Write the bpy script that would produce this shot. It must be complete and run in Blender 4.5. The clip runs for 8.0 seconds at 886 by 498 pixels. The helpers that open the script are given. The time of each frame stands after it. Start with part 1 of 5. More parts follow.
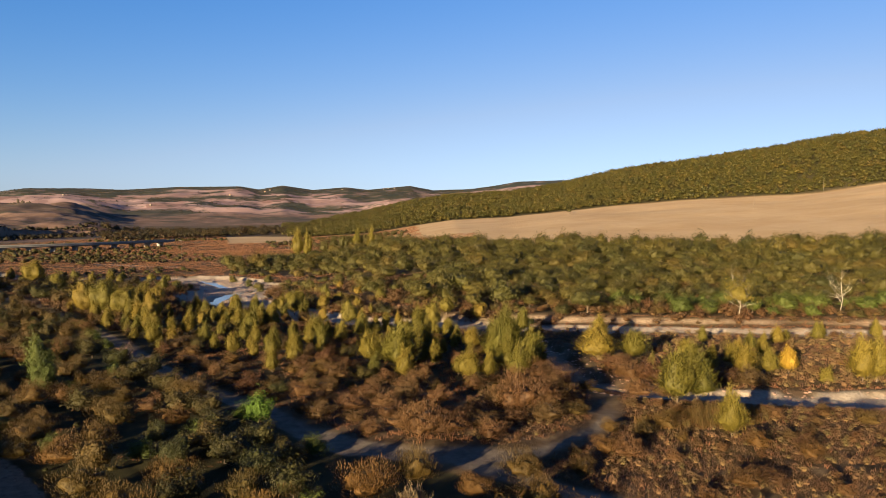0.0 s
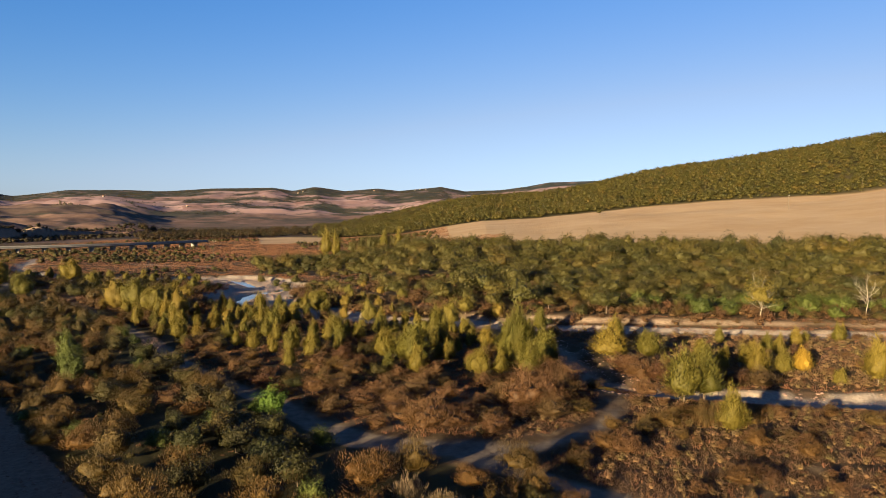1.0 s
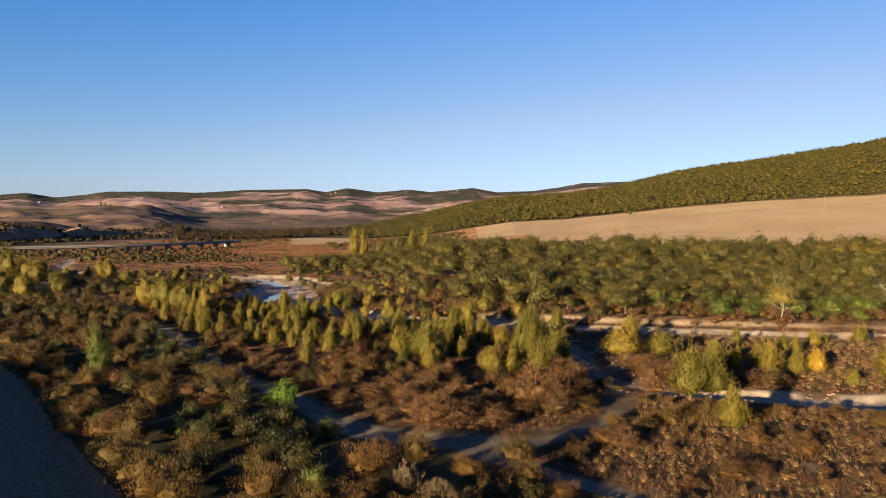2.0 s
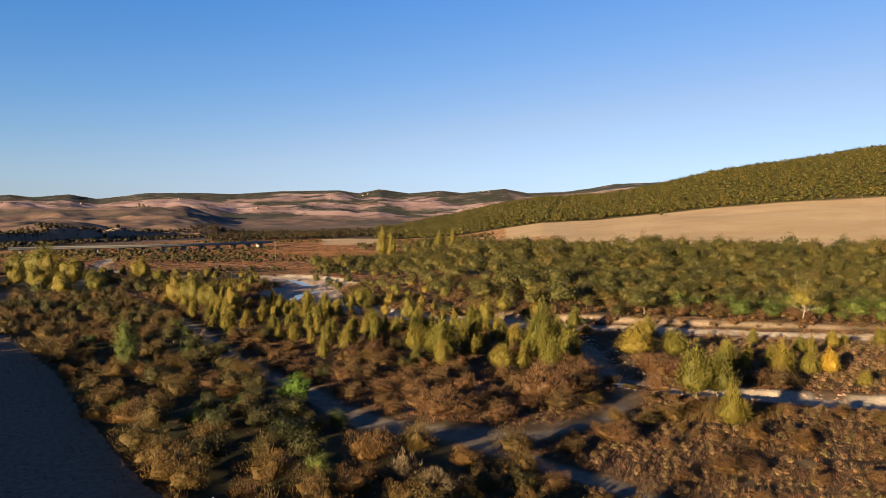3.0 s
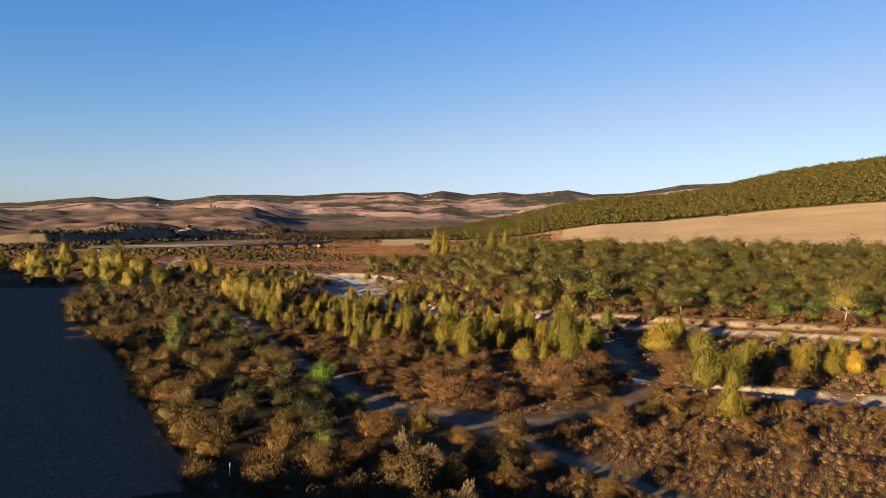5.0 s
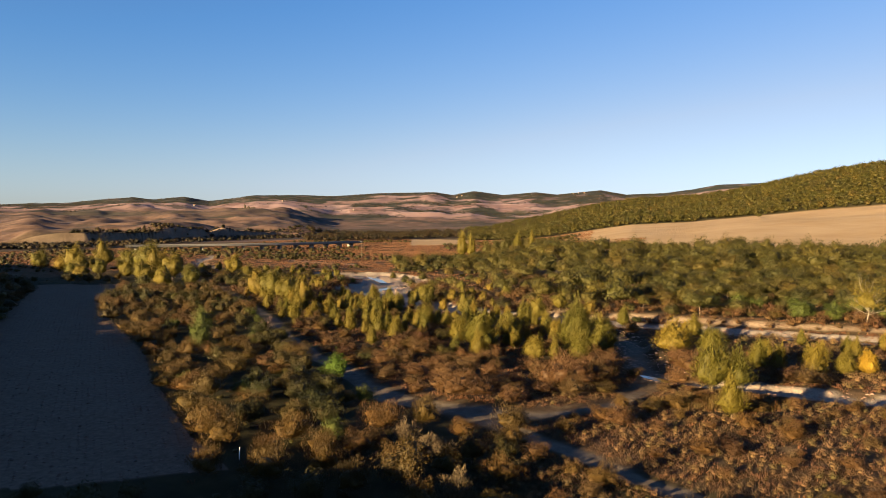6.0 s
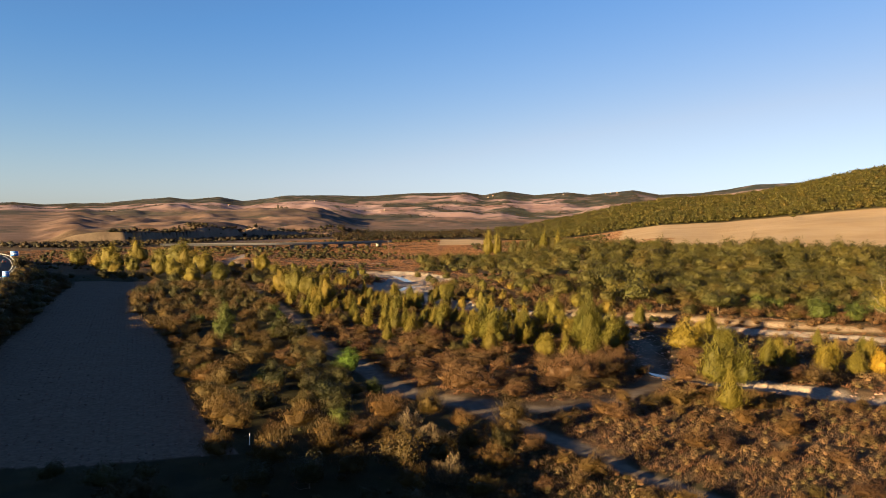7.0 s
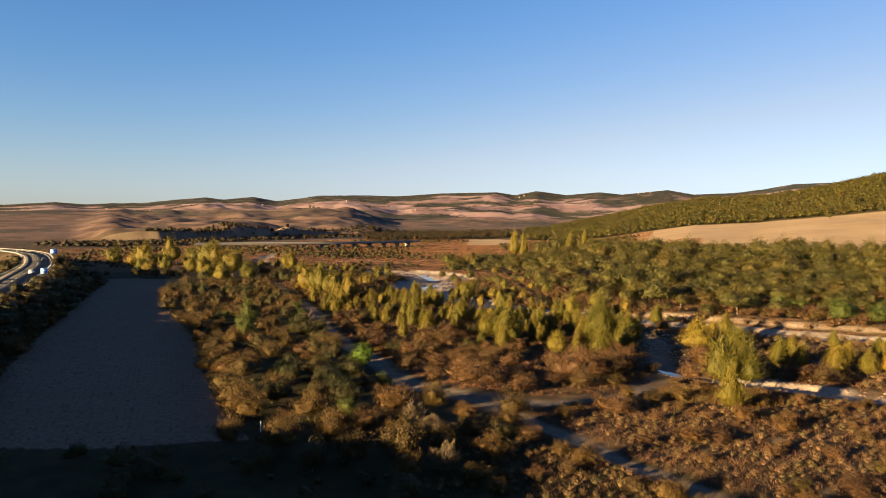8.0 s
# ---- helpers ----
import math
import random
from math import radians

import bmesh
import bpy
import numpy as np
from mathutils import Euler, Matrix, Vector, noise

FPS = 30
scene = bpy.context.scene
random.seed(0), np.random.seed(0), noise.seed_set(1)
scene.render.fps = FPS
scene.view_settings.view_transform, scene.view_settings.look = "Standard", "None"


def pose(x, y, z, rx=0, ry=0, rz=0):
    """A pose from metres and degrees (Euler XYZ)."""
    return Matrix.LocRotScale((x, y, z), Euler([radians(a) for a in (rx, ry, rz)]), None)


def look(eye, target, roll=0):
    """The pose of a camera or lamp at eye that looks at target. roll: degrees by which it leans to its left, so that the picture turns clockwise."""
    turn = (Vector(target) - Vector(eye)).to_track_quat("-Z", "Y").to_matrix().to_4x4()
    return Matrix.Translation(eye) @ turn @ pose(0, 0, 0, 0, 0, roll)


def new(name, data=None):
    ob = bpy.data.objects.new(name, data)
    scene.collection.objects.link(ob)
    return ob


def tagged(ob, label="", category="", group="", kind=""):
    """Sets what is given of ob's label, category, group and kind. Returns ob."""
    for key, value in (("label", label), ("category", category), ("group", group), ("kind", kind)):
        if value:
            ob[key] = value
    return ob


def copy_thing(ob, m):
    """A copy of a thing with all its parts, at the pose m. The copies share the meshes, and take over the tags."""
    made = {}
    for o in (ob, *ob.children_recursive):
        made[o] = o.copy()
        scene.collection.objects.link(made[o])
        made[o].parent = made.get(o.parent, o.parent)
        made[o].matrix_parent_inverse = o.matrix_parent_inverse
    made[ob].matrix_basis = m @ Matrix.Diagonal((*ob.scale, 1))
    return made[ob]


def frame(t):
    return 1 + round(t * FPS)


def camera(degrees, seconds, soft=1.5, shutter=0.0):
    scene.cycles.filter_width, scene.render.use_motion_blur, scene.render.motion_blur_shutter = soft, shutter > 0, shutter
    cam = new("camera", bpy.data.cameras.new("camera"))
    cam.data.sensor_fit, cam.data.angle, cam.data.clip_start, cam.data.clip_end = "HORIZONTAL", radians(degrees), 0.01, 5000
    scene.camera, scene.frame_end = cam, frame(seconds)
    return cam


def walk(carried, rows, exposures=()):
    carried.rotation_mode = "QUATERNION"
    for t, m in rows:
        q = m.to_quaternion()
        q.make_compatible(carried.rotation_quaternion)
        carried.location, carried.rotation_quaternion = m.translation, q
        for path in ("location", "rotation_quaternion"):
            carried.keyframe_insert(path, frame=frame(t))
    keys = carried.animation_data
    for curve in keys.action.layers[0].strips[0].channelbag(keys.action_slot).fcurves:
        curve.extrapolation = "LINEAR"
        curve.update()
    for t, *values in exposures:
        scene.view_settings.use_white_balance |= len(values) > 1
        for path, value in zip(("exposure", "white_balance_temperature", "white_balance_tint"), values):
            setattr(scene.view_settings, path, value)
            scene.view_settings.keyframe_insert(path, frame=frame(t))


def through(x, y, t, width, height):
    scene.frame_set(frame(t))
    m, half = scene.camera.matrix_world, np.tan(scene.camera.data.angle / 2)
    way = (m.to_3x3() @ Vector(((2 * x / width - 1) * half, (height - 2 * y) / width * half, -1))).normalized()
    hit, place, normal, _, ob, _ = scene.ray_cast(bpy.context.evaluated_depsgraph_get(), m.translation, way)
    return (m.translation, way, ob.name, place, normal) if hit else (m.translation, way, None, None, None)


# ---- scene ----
cam = camera(66.0, 8.0, soft=0.5)
METRES, EYE, TILT, LEAN, TURN = 41.6, 30.0, 0.0, 0.0, 0.0
ROWS = [
    (0.0, 0.0, 0.0, 0.0, 0.03, -3.06, -0.56),
    (0.5, 0.0451, -0.0324, 0.0006, 1.37, -3.03, -0.55),
    (1.0, 0.0919, -0.0659, 0.0005, 2.7, -3.0, -0.54),
    (1.5, 0.1398, -0.1001, 0.0, 4.04, -2.97, -0.54),
    (3.0, 0.2908, -0.2021, -0.0035, 8.08, -2.88, -0.54),
    (3.5, 0.3436, -0.2361, -0.0047, 9.41, -2.85, -0.56),
    (4.0, 0.3975, -0.2697, -0.0061, 10.73, -2.83, -0.58),
    (4.5, 0.4528, -0.3025, -0.0076, 12.06, -2.82, -0.6),
    (6.0, 0.6248, -0.3912, -0.0136, 16.1, -2.82, -0.65),
    (6.5, 0.6834, -0.4196, -0.0148, 17.42, -2.84, -0.68),
    (7.0, 0.7428, -0.4467, -0.0158, 18.74, -2.84, -0.71),
    (7.5, 0.8027, -0.4724, -0.0166, 20.07, -2.85, -0.74),
    (8.0, 0.8636, -0.4973, -0.0179, 21.4, -2.87, -0.76),
]
walk(cam, [(t, pose(0, 0, EYE, TILT, LEAN, TURN) @ pose(METRES * x, METRES * y, METRES * z, 90 + pitch, roll, yaw)) for t, x, y, z, yaw, pitch, roll in ROWS],
     [(0.0, 2.6, 4850, 13), (4.5, 2.68, 5000, 13), (8.0, 2.82, 5450, 14)])


# ---- light ----
SUN_AZ, SUN_EL = 211.0, 9.5          # compass degrees from +y towards +x; height over the horizon
world = bpy.data.worlds.new("world")
scene.world = world
world.use_nodes = True
wn = world.node_tree
sky = wn.nodes.new("ShaderNodeTexSky")
sky.sky_type = "NISHITA"
sky.sun_disc = False
sky.sun_elevation = radians(SUN_EL)
sky.sun_rotation = radians(SUN_AZ)
sky.altitude = 150
sky.air_density, sky.dust_density, sky.ozone_density = 1.0, 0.15, 3.2
wn.nodes["Background"].inputs["Strength"].default_value = 0.0245
# the brighter, hazier part of the sky is paler
grey = wn.nodes.new("ShaderNodeRGBToBW")
wn.links.new(sky.outputs[0], grey.inputs[0])
pale = wn.nodes.new("ShaderNodeMapRange")
pale.inputs["From Min"].default_value, pale.inputs["From Max"].default_value = 1.75, 3.8
pale.inputs["To Min"].default_value, pale.inputs["To Max"].default_value = 0.0, 0.68
wn.links.new(grey.outputs[0], pale.inputs["Value"])
haze = wn.nodes.new("ShaderNodeMix")
haze.data_type, haze.blend_type = "RGBA", "MULTIPLY"
haze.inputs[0].default_value, haze.inputs[7].default_value = 1.0, (1.03, 1.0, 0.94, 1.0)
wn.links.new(grey.outputs[0], haze.inputs[6])
air = wn.nodes.new("ShaderNodeMix")
air.data_type = "RGBA"
wn.links.new(pale.outputs[0], air.inputs[0])
wn.links.new(sky.outputs[0], air.inputs[6])
wn.links.new(haze.outputs[2], air.inputs[7])
wn.links.new(air.outputs[2], wn.nodes["Background"].inputs["Color"])
sun_data = bpy.data.lights.new("sun", "SUN")
sun_data.energy, sun_data.angle, sun_data.color = 5.0, radians(0.55), (1.0, 0.665, 0.25)
sun = new("sun", sun_data)
toward_sun = Vector((math.sin(radians(SUN_AZ)), math.cos(radians(SUN_AZ)), math.tan(radians(SUN_EL))))
sun.matrix_world = look(toward_sun * 400, (0, 0, 0))


# ---- terrain ----
def smooth(a, b, x):
    u = np.clip((x - a) / (b - a), 0.0, 1.0)
    return u * u * (3 - 2 * u)


def lattice(ix, iy, seed):
    n = (ix * 374761393 + iy * 668265263 + seed * 974634777) & 0xFFFFFFFF
    n = ((n ^ (n >> 13)) * 1274126177) & 0xFFFFFFFF
    return ((n ^ (n >> 16)) & 0xFFFF) / 65535.0


def value_noise(x, y, size, seed=0):
    """Smooth random values from -1 to 1, with lumps of about that size in metres."""
    u, v = np.asarray(x, float) / size, np.asarray(y, float) / size
    iu, iv = np.floor(u).astype(np.int64), np.floor(v).astype(np.int64)
    fu, fv = u - iu, v - iv
    fu, fv = fu * fu * (3 - 2 * fu), fv * fv * (3 - 2 * fv)
    a, b = lattice(iu, iv, seed), lattice(iu + 1, iv, seed)
    c, d = lattice(iu, iv + 1, seed), lattice(iu + 1, iv + 1, seed)
    return 2 * ((a * (1 - fu) + b * fu) * (1 - fv) + (c * (1 - fu) + d * fu) * fv) - 1


def fbm(x, y, size, seed=0, octaves=4):
    total, amp = 0.0, 1.0
    for k in range(octaves):
        total = total + amp * value_noise(x, y, size / 2 ** k, seed + k)
        amp *= 0.5
    return total


def line_gap(x, y, line):
    """Distance to a polyline and how far along it, in metres."""
    x, y = np.asarray(x, float), np.asarray(y, float)
    best, along, done = np.full(x.shape, 1e9), np.zeros(x.shape), 0.0
    for (ax, ay), (bx, by) in zip(line, line[1:]):
        dx, dy = bx - ax, by - ay
        n = math.hypot(dx, dy)
        u = np.clip(((x - ax) * dx + (y - ay) * dy) / n ** 2, 0, 1)
        d = np.hypot(x - ax - u * dx, y - ay - u * dy)
        along = np.where(d < best, done + u * n, along)
        best = np.minimum(best, d)
        done += n
    return best, along


def inside(x, y, ring):
    """True where a place lies inside a ring of corners."""
    x, y = np.asarray(x, float), np.asarray(y, float)
    odd = np.zeros(x.shape, bool)
    for (ax, ay), (bx, by) in zip(ring, ring[1:] + ring[:1]):
        if ay != by:
            odd ^= ((ay > y) != (by > y)) & (x < (bx - ax) * (y - ay) / (by - ay) + ax)
    return odd


def curved(line, n=8):
    """A smooth line through the given places."""
    p = [np.array(q, float) for q in line]
    p = [2 * p[0] - p[1]] + p + [2 * p[-1] - p[-2]]
    out = []
    for k in range(1, len(p) - 2):
        for j in range(n):
            u = j / n
            out.append(tuple(0.5 * (2 * p[k] + (p[k + 1] - p[k - 1]) * u + (2 * p[k - 1] - 5 * p[k] + 4 * p[k + 1] - p[k + 2]) * u * u
                                    + (3 * p[k] - p[k - 1] - 3 * p[k + 1] + p[k + 2]) * u ** 3)))
    return out + [tuple(p[-2])]


CX, CY = 15.0, -10.0                   # the middle of the flight, from which the land is laid out
RIVER_FAR = curved([(260, 196), (190, 190), (125, 188), (80, 189), (34, 192), (0, 199), (-22, 199), (-48, 214), (-74, 242), (-86, 272), (-88, 300), (-106, 328), (-130, 340), (-160, 334), (-200, 335), (-260, 380), (-310, 470)], 5)
RIVER_NEAR = curved([(230, 112), (130, 116), (85, 117), (58, 117), (43, 118.5), (32, 124), (27, 134), (26, 148), (20, 170), (4, 190)], 5)
TRACK = curved([(-300, 380), (-240, 322), (-180, 269), (-128, 215), (-92, 176), (-70, 150), (-51, 126), (-30, 106), (-16, 91), (-6, 85.5), (4, 85.3), (11, 86), (19, 94), (25, 102), (28, 116), (30, 130)], 5)
TRACK_SIDE = curved([(1, 84.5), (8.4, 78.0), (15.2, 73.2), (20.8, 69.2), (26.6, 64.2), (32.1, 60.7), (40, 55), (60, 44), (90, 30)], 5)
ROAD = curved([(-472, 277), (-422, 271), (-369, 263), (-331, 252), (-299, 237), (-262, 211), (-224.5, 181), (-179.5, 138.5), (-153.5, 113), (-104, 54), (-54, 0), (-4, -54), (56, -114), (136, -184)], 6)
STREAMS = [[(-74, 225), (-84, 248), (-88, 272), (-87, 292), (-80, 308)], [(-100, 312), (-112, 332), (-122, 344), (-150, 346), (-200, 345)], [(55, 191.5), (75, 190), (125, 188), (260, 192)], [(34, 123), (30, 124.5), (27.5, 127)]]     # where water runs
ROAD_AT, ROAD_Z = (0, 60, 140, 230, 330, 430, 600), (2.0, 3.6, 5.0, 5.6, 5.8, 6.2, 6.5)
SHADE_RIDGE = [(-150, 70), (-122, 46), (-75, -6), (-35, -52), (10, -105)]     # an unseen hill added behind the start, to shade the ploughed field
FIELD = [(-87, 68), (-108, 90), (-144, 131), (-214, 209), (-189, 231), (-146, 173), (-137, 158), (-105, 131), (-77, 107), (-58.5, 87.5), (-43, 72), (-30.5, 60.5), (-20, 53), (-34, 43), (-46, 37), (-66, 47)]
PATCH = [(-246, 778), (-182, 812), (-222, 1010), (-318, 995)]      # the small stubble field beyond the plain
RIM_AZ = (-60, -52, -48, -40, -33, -27, -20, -12, -7, -4, 0, 4.6, 9.2, 13.7, 18, 22, 26, 29.7, 32, 48)
Z_WOOD = (-8, -8, -8, -8, -8, -8, -7, -5, 1, 4, 6, 7, 9, 8.5, 8, 8, 11, 13.5, 15, 18)
Z_FIELD_TOP = (-9, -9, -9, -9, -9, -9, -9, -8, -2, 7, 20, 25.5, 34.6, 42, 49.5, 53, 55.5, 64.5, 71, 80)
Z_HILL_TOP = (-9, -9, -9, -9, -9, -9, -9, 0, 26, 44, 60, 67, 86, 110, 126, 142, 155, 168, 172, 185)
RIDGE_AZ = (-60, -54, -51, -49, -45, -40.5, -39, -36.7, -35, -31.3, -25, -21.4, -16.7, -15.2, -13.4, -11, -8.3, -6.5, -3, -1, 2, 4, 6, 9.5, 20, 40)
RIDGE_Z = (40, 40, 60, 50, 66, 110, 100, 116, 92, 135, 151, 175, 187, 169, 198, 172, 193, 178, 209, 180, 191, 212, 243, 256, 230, 200)


def height(x, y):
    """The land's height at a place; works on arrays."""
    x, y = np.asarray(x, float), np.asarray(y, float)
    d, az = np.hypot(x - CX, y - CY), np.degrees(np.arctan2(x - CX, y - CY))
    front = np.clip(az, -60, 48)
    # the flood plain, falling gently downstream
    z = -0.7 - 1.2 * smooth(95, 135, y) * smooth(-60, 10, x) - 3.6 * smooth(150, 330, y) - 3.2 * smooth(330, 620, y)
    z = z + 0.35 * fbm(x, y, 22, 3, 4) + 0.12 * fbm(x, y, 4.5, 9, 3)
    # the terrace with its wood, the stubble slope and the wooded hill
    over = smooth(1.0, 6.0, y - np.interp(x, (-300, -170, -120, -60, -20, 0, 40, 130, 300), (560, 440, 392, 300, 222, 205, 198.5, 197, 203)))
    wood = np.interp(front, RIM_AZ, Z_WOOD)
    edge = np.interp(front, RIM_AZ, Z_FIELD_TOP)
    top = np.interp(front, RIM_AZ, Z_HILL_TOP)
    rise = -0.8 + (wood + 0.8) * smooth(200, 500, d)
    rise = np.where(d > 470, wood + (edge - wood) * ((np.clip(d, 470, 1030) - 470) / 560) ** 1.05, rise)
    rise = np.where(d > 1030, edge + (top - edge) * np.sin(np.clip((d - 1030) / 400, 0, 1) * math.pi / 2), rise)
    rise = np.where(d > 1430, top - (top + 9) * smooth(1430, 2300, d), rise)
    rise = rise + fbm(x, y, 60, 31, 3) * 0.5 + fbm(x, y, 170, 37, 2) * 2.0 * smooth(480, 800, d) * smooth(-4, 4, az)
    z = z * (1 - over) + rise * over
    # the two channels
    gap, _ = line_gap(x, y, RIVER_FAR)
    wide = np.interp(x, (-160, -140, -90, -60, -30, 20, 60), (4, 14, 20, 13, 8, 5.5, 5)) + 1.3 * fbm(x, y, 11, 17, 3) + 1.1 * value_noise(x, y, 2.6, 18)
    run = np.minimum.reduce([line_gap(x, y, line)[0] for line in STREAMS]) + 0.8 * fbm(x, y, 9, 45, 2)
    trough = 0.75 * smooth(3.6, 1.2, run)
    bars = 0.16 * np.sin(gap * 1.0 + 1.5 * fbm(x, y, 16, 49, 2)) * smooth(-20, -50, x)
    bed = np.interp(y, (100, 190, 210, 300, 400), (-3.4, -3.4, -3.7, -5.6, -6.4)) + 0.34 + bars - trough + 0.14 * fbm(x, y, 3.5, 41, 3) + 0.1 * fbm(x, y, 14, 43, 2)
    z = z + (np.minimum(z, bed) - z) * smooth(wide + 1.6, wide - 0.4, gap)
    gap, _ = line_gap(x, y, RIVER_NEAR)
    wide = np.interp(x, (0, 28, 45, 90), (2.0, 4.2, 4.6, 5.2)) + 1.0 * fbm(x, y, 8, 19, 3) + 0.6 * value_noise(x, y, 2.3, 20)
    bed = -2.85 - 0.9 * trough + 0.22 * fbm(x, y, 3.0, 47, 3)
    z = z + (np.minimum(z, bed) - z) * smooth(wide + 1.4, wide - 0.6, gap)
    # the tracks are worn in a little
    for line in (TRACK, TRACK_SIDE):
        gap, _ = line_gap(x, y, line)
        z = z - 0.15 * smooth(2.6, 1.2, gap)
    # the road's bank, and the unseen ridge added behind the start to cast shade
    gap, along = line_gap(x, y, ROAD)
    crest = np.interp(along, ROAD_AT, ROAD_Z)
    z = np.maximum(z, np.where(gap < 60, crest - np.clip(gap - 7.5, 0, None) * 0.62, -99.0))
    gap, along = line_gap(x, y, SHADE_RIDGE)
    crest = np.interp(along, (0, 40, 100, 117, 130, 142, 155, 180, 220, 260), (6.5, 12.4, 12.5, 13.2, 16.0, 17.9, 18.8, 17.2, 11.5, 4.0))
    z = np.maximum(z, np.where(gap < 90, crest - np.clip(gap - 6, 0, None) * 0.55, -99.0))
    # bluffs, the mound and the far ranges
    left = smooth(-24, -30, az)
    lip = 830 + 20 * (az + 46) + 60 * fbm(x, y, 150, 61, 3) + 22 * fbm(x, y, 38, 65, 2) + 16 * np.abs(fbm(x, y, 30, 66, 3))
    bluff = 16.5 * (0.8 + 0.5 * fbm(x, y, 90, 63, 3)) * smooth(0, 13, d - lip) * smooth(-50, -46.5, az) + 0.02 * np.clip(d - 980, 0, 900) * smooth(-45, -50, az)
    bluff = bluff + smooth(0, 120, d - lip) * (0.004 * (d - 950) + 2.5 * fbm(x, y, 210, 67, 3))
    mound = 21 * np.exp(-((az + 32.3) / 3.2) ** 2 - ((d - 2150) / 330) ** 2) + 27 * np.exp(-((az + 26.5) / 3.6) ** 2 - ((d - 2150) / 300) ** 2)
    rugged = np.exp(-((az + 25.5) / 3.2) ** 2 - ((d - 2050) / 330) ** 2)
    mound = mound - 26 * rugged * np.abs(fbm(x, y, 120, 71, 4)) + 9 * np.exp(-((az + 37.5) / 2.5) ** 2 - ((d - 1900) / 250) ** 2)
    ridge = np.interp(az, RIDGE_AZ, RIDGE_Z)
    far = smooth(1500, 2400, d)
    roll = (ridge + 9) * np.clip((d - 1900) / 2750, 0, 1) ** 1.2
    fold = 15 * fbm(x, y, 430, 73, 4) + 14 * (0.5 - np.abs(fbm(x, y, 420, 79, 4))) + 7 * (0.5 - np.abs(fbm(x, y, 130, 81, 3)))
    roll = roll + smooth(2000, 2800, d) * smooth(4690, 4100, d) * fold * np.clip(ridge / 150, 0.3, 1.0)
    roof = 30 + (ridge - 30) * d / 4700 - 10 * smooth(4650, 4300, d)
    roll = np.where(d < 4650, np.minimum(roll, roof + 9 - 3 * np.log1p(np.clip(roll - roof - 9, 0, None))), roll)
    wild = np.where(d > 880, (bluff + np.clip(mound, 0, None)) * left, 0.0)
    return z + np.where(d > 880, wild * (1 - 0.6 * smooth(2500, 3200, d)), 0.0) + far * roll


def left_of_track(x, y):
    """Positive on the ploughed field's side of the track, in metres."""
    return np.interp(y, (50, 85, 91, 106, 126, 150, 176, 215, 269, 380), (60, -8, -16, -30, -51, -70, -92, -128, -180, -300)) - x


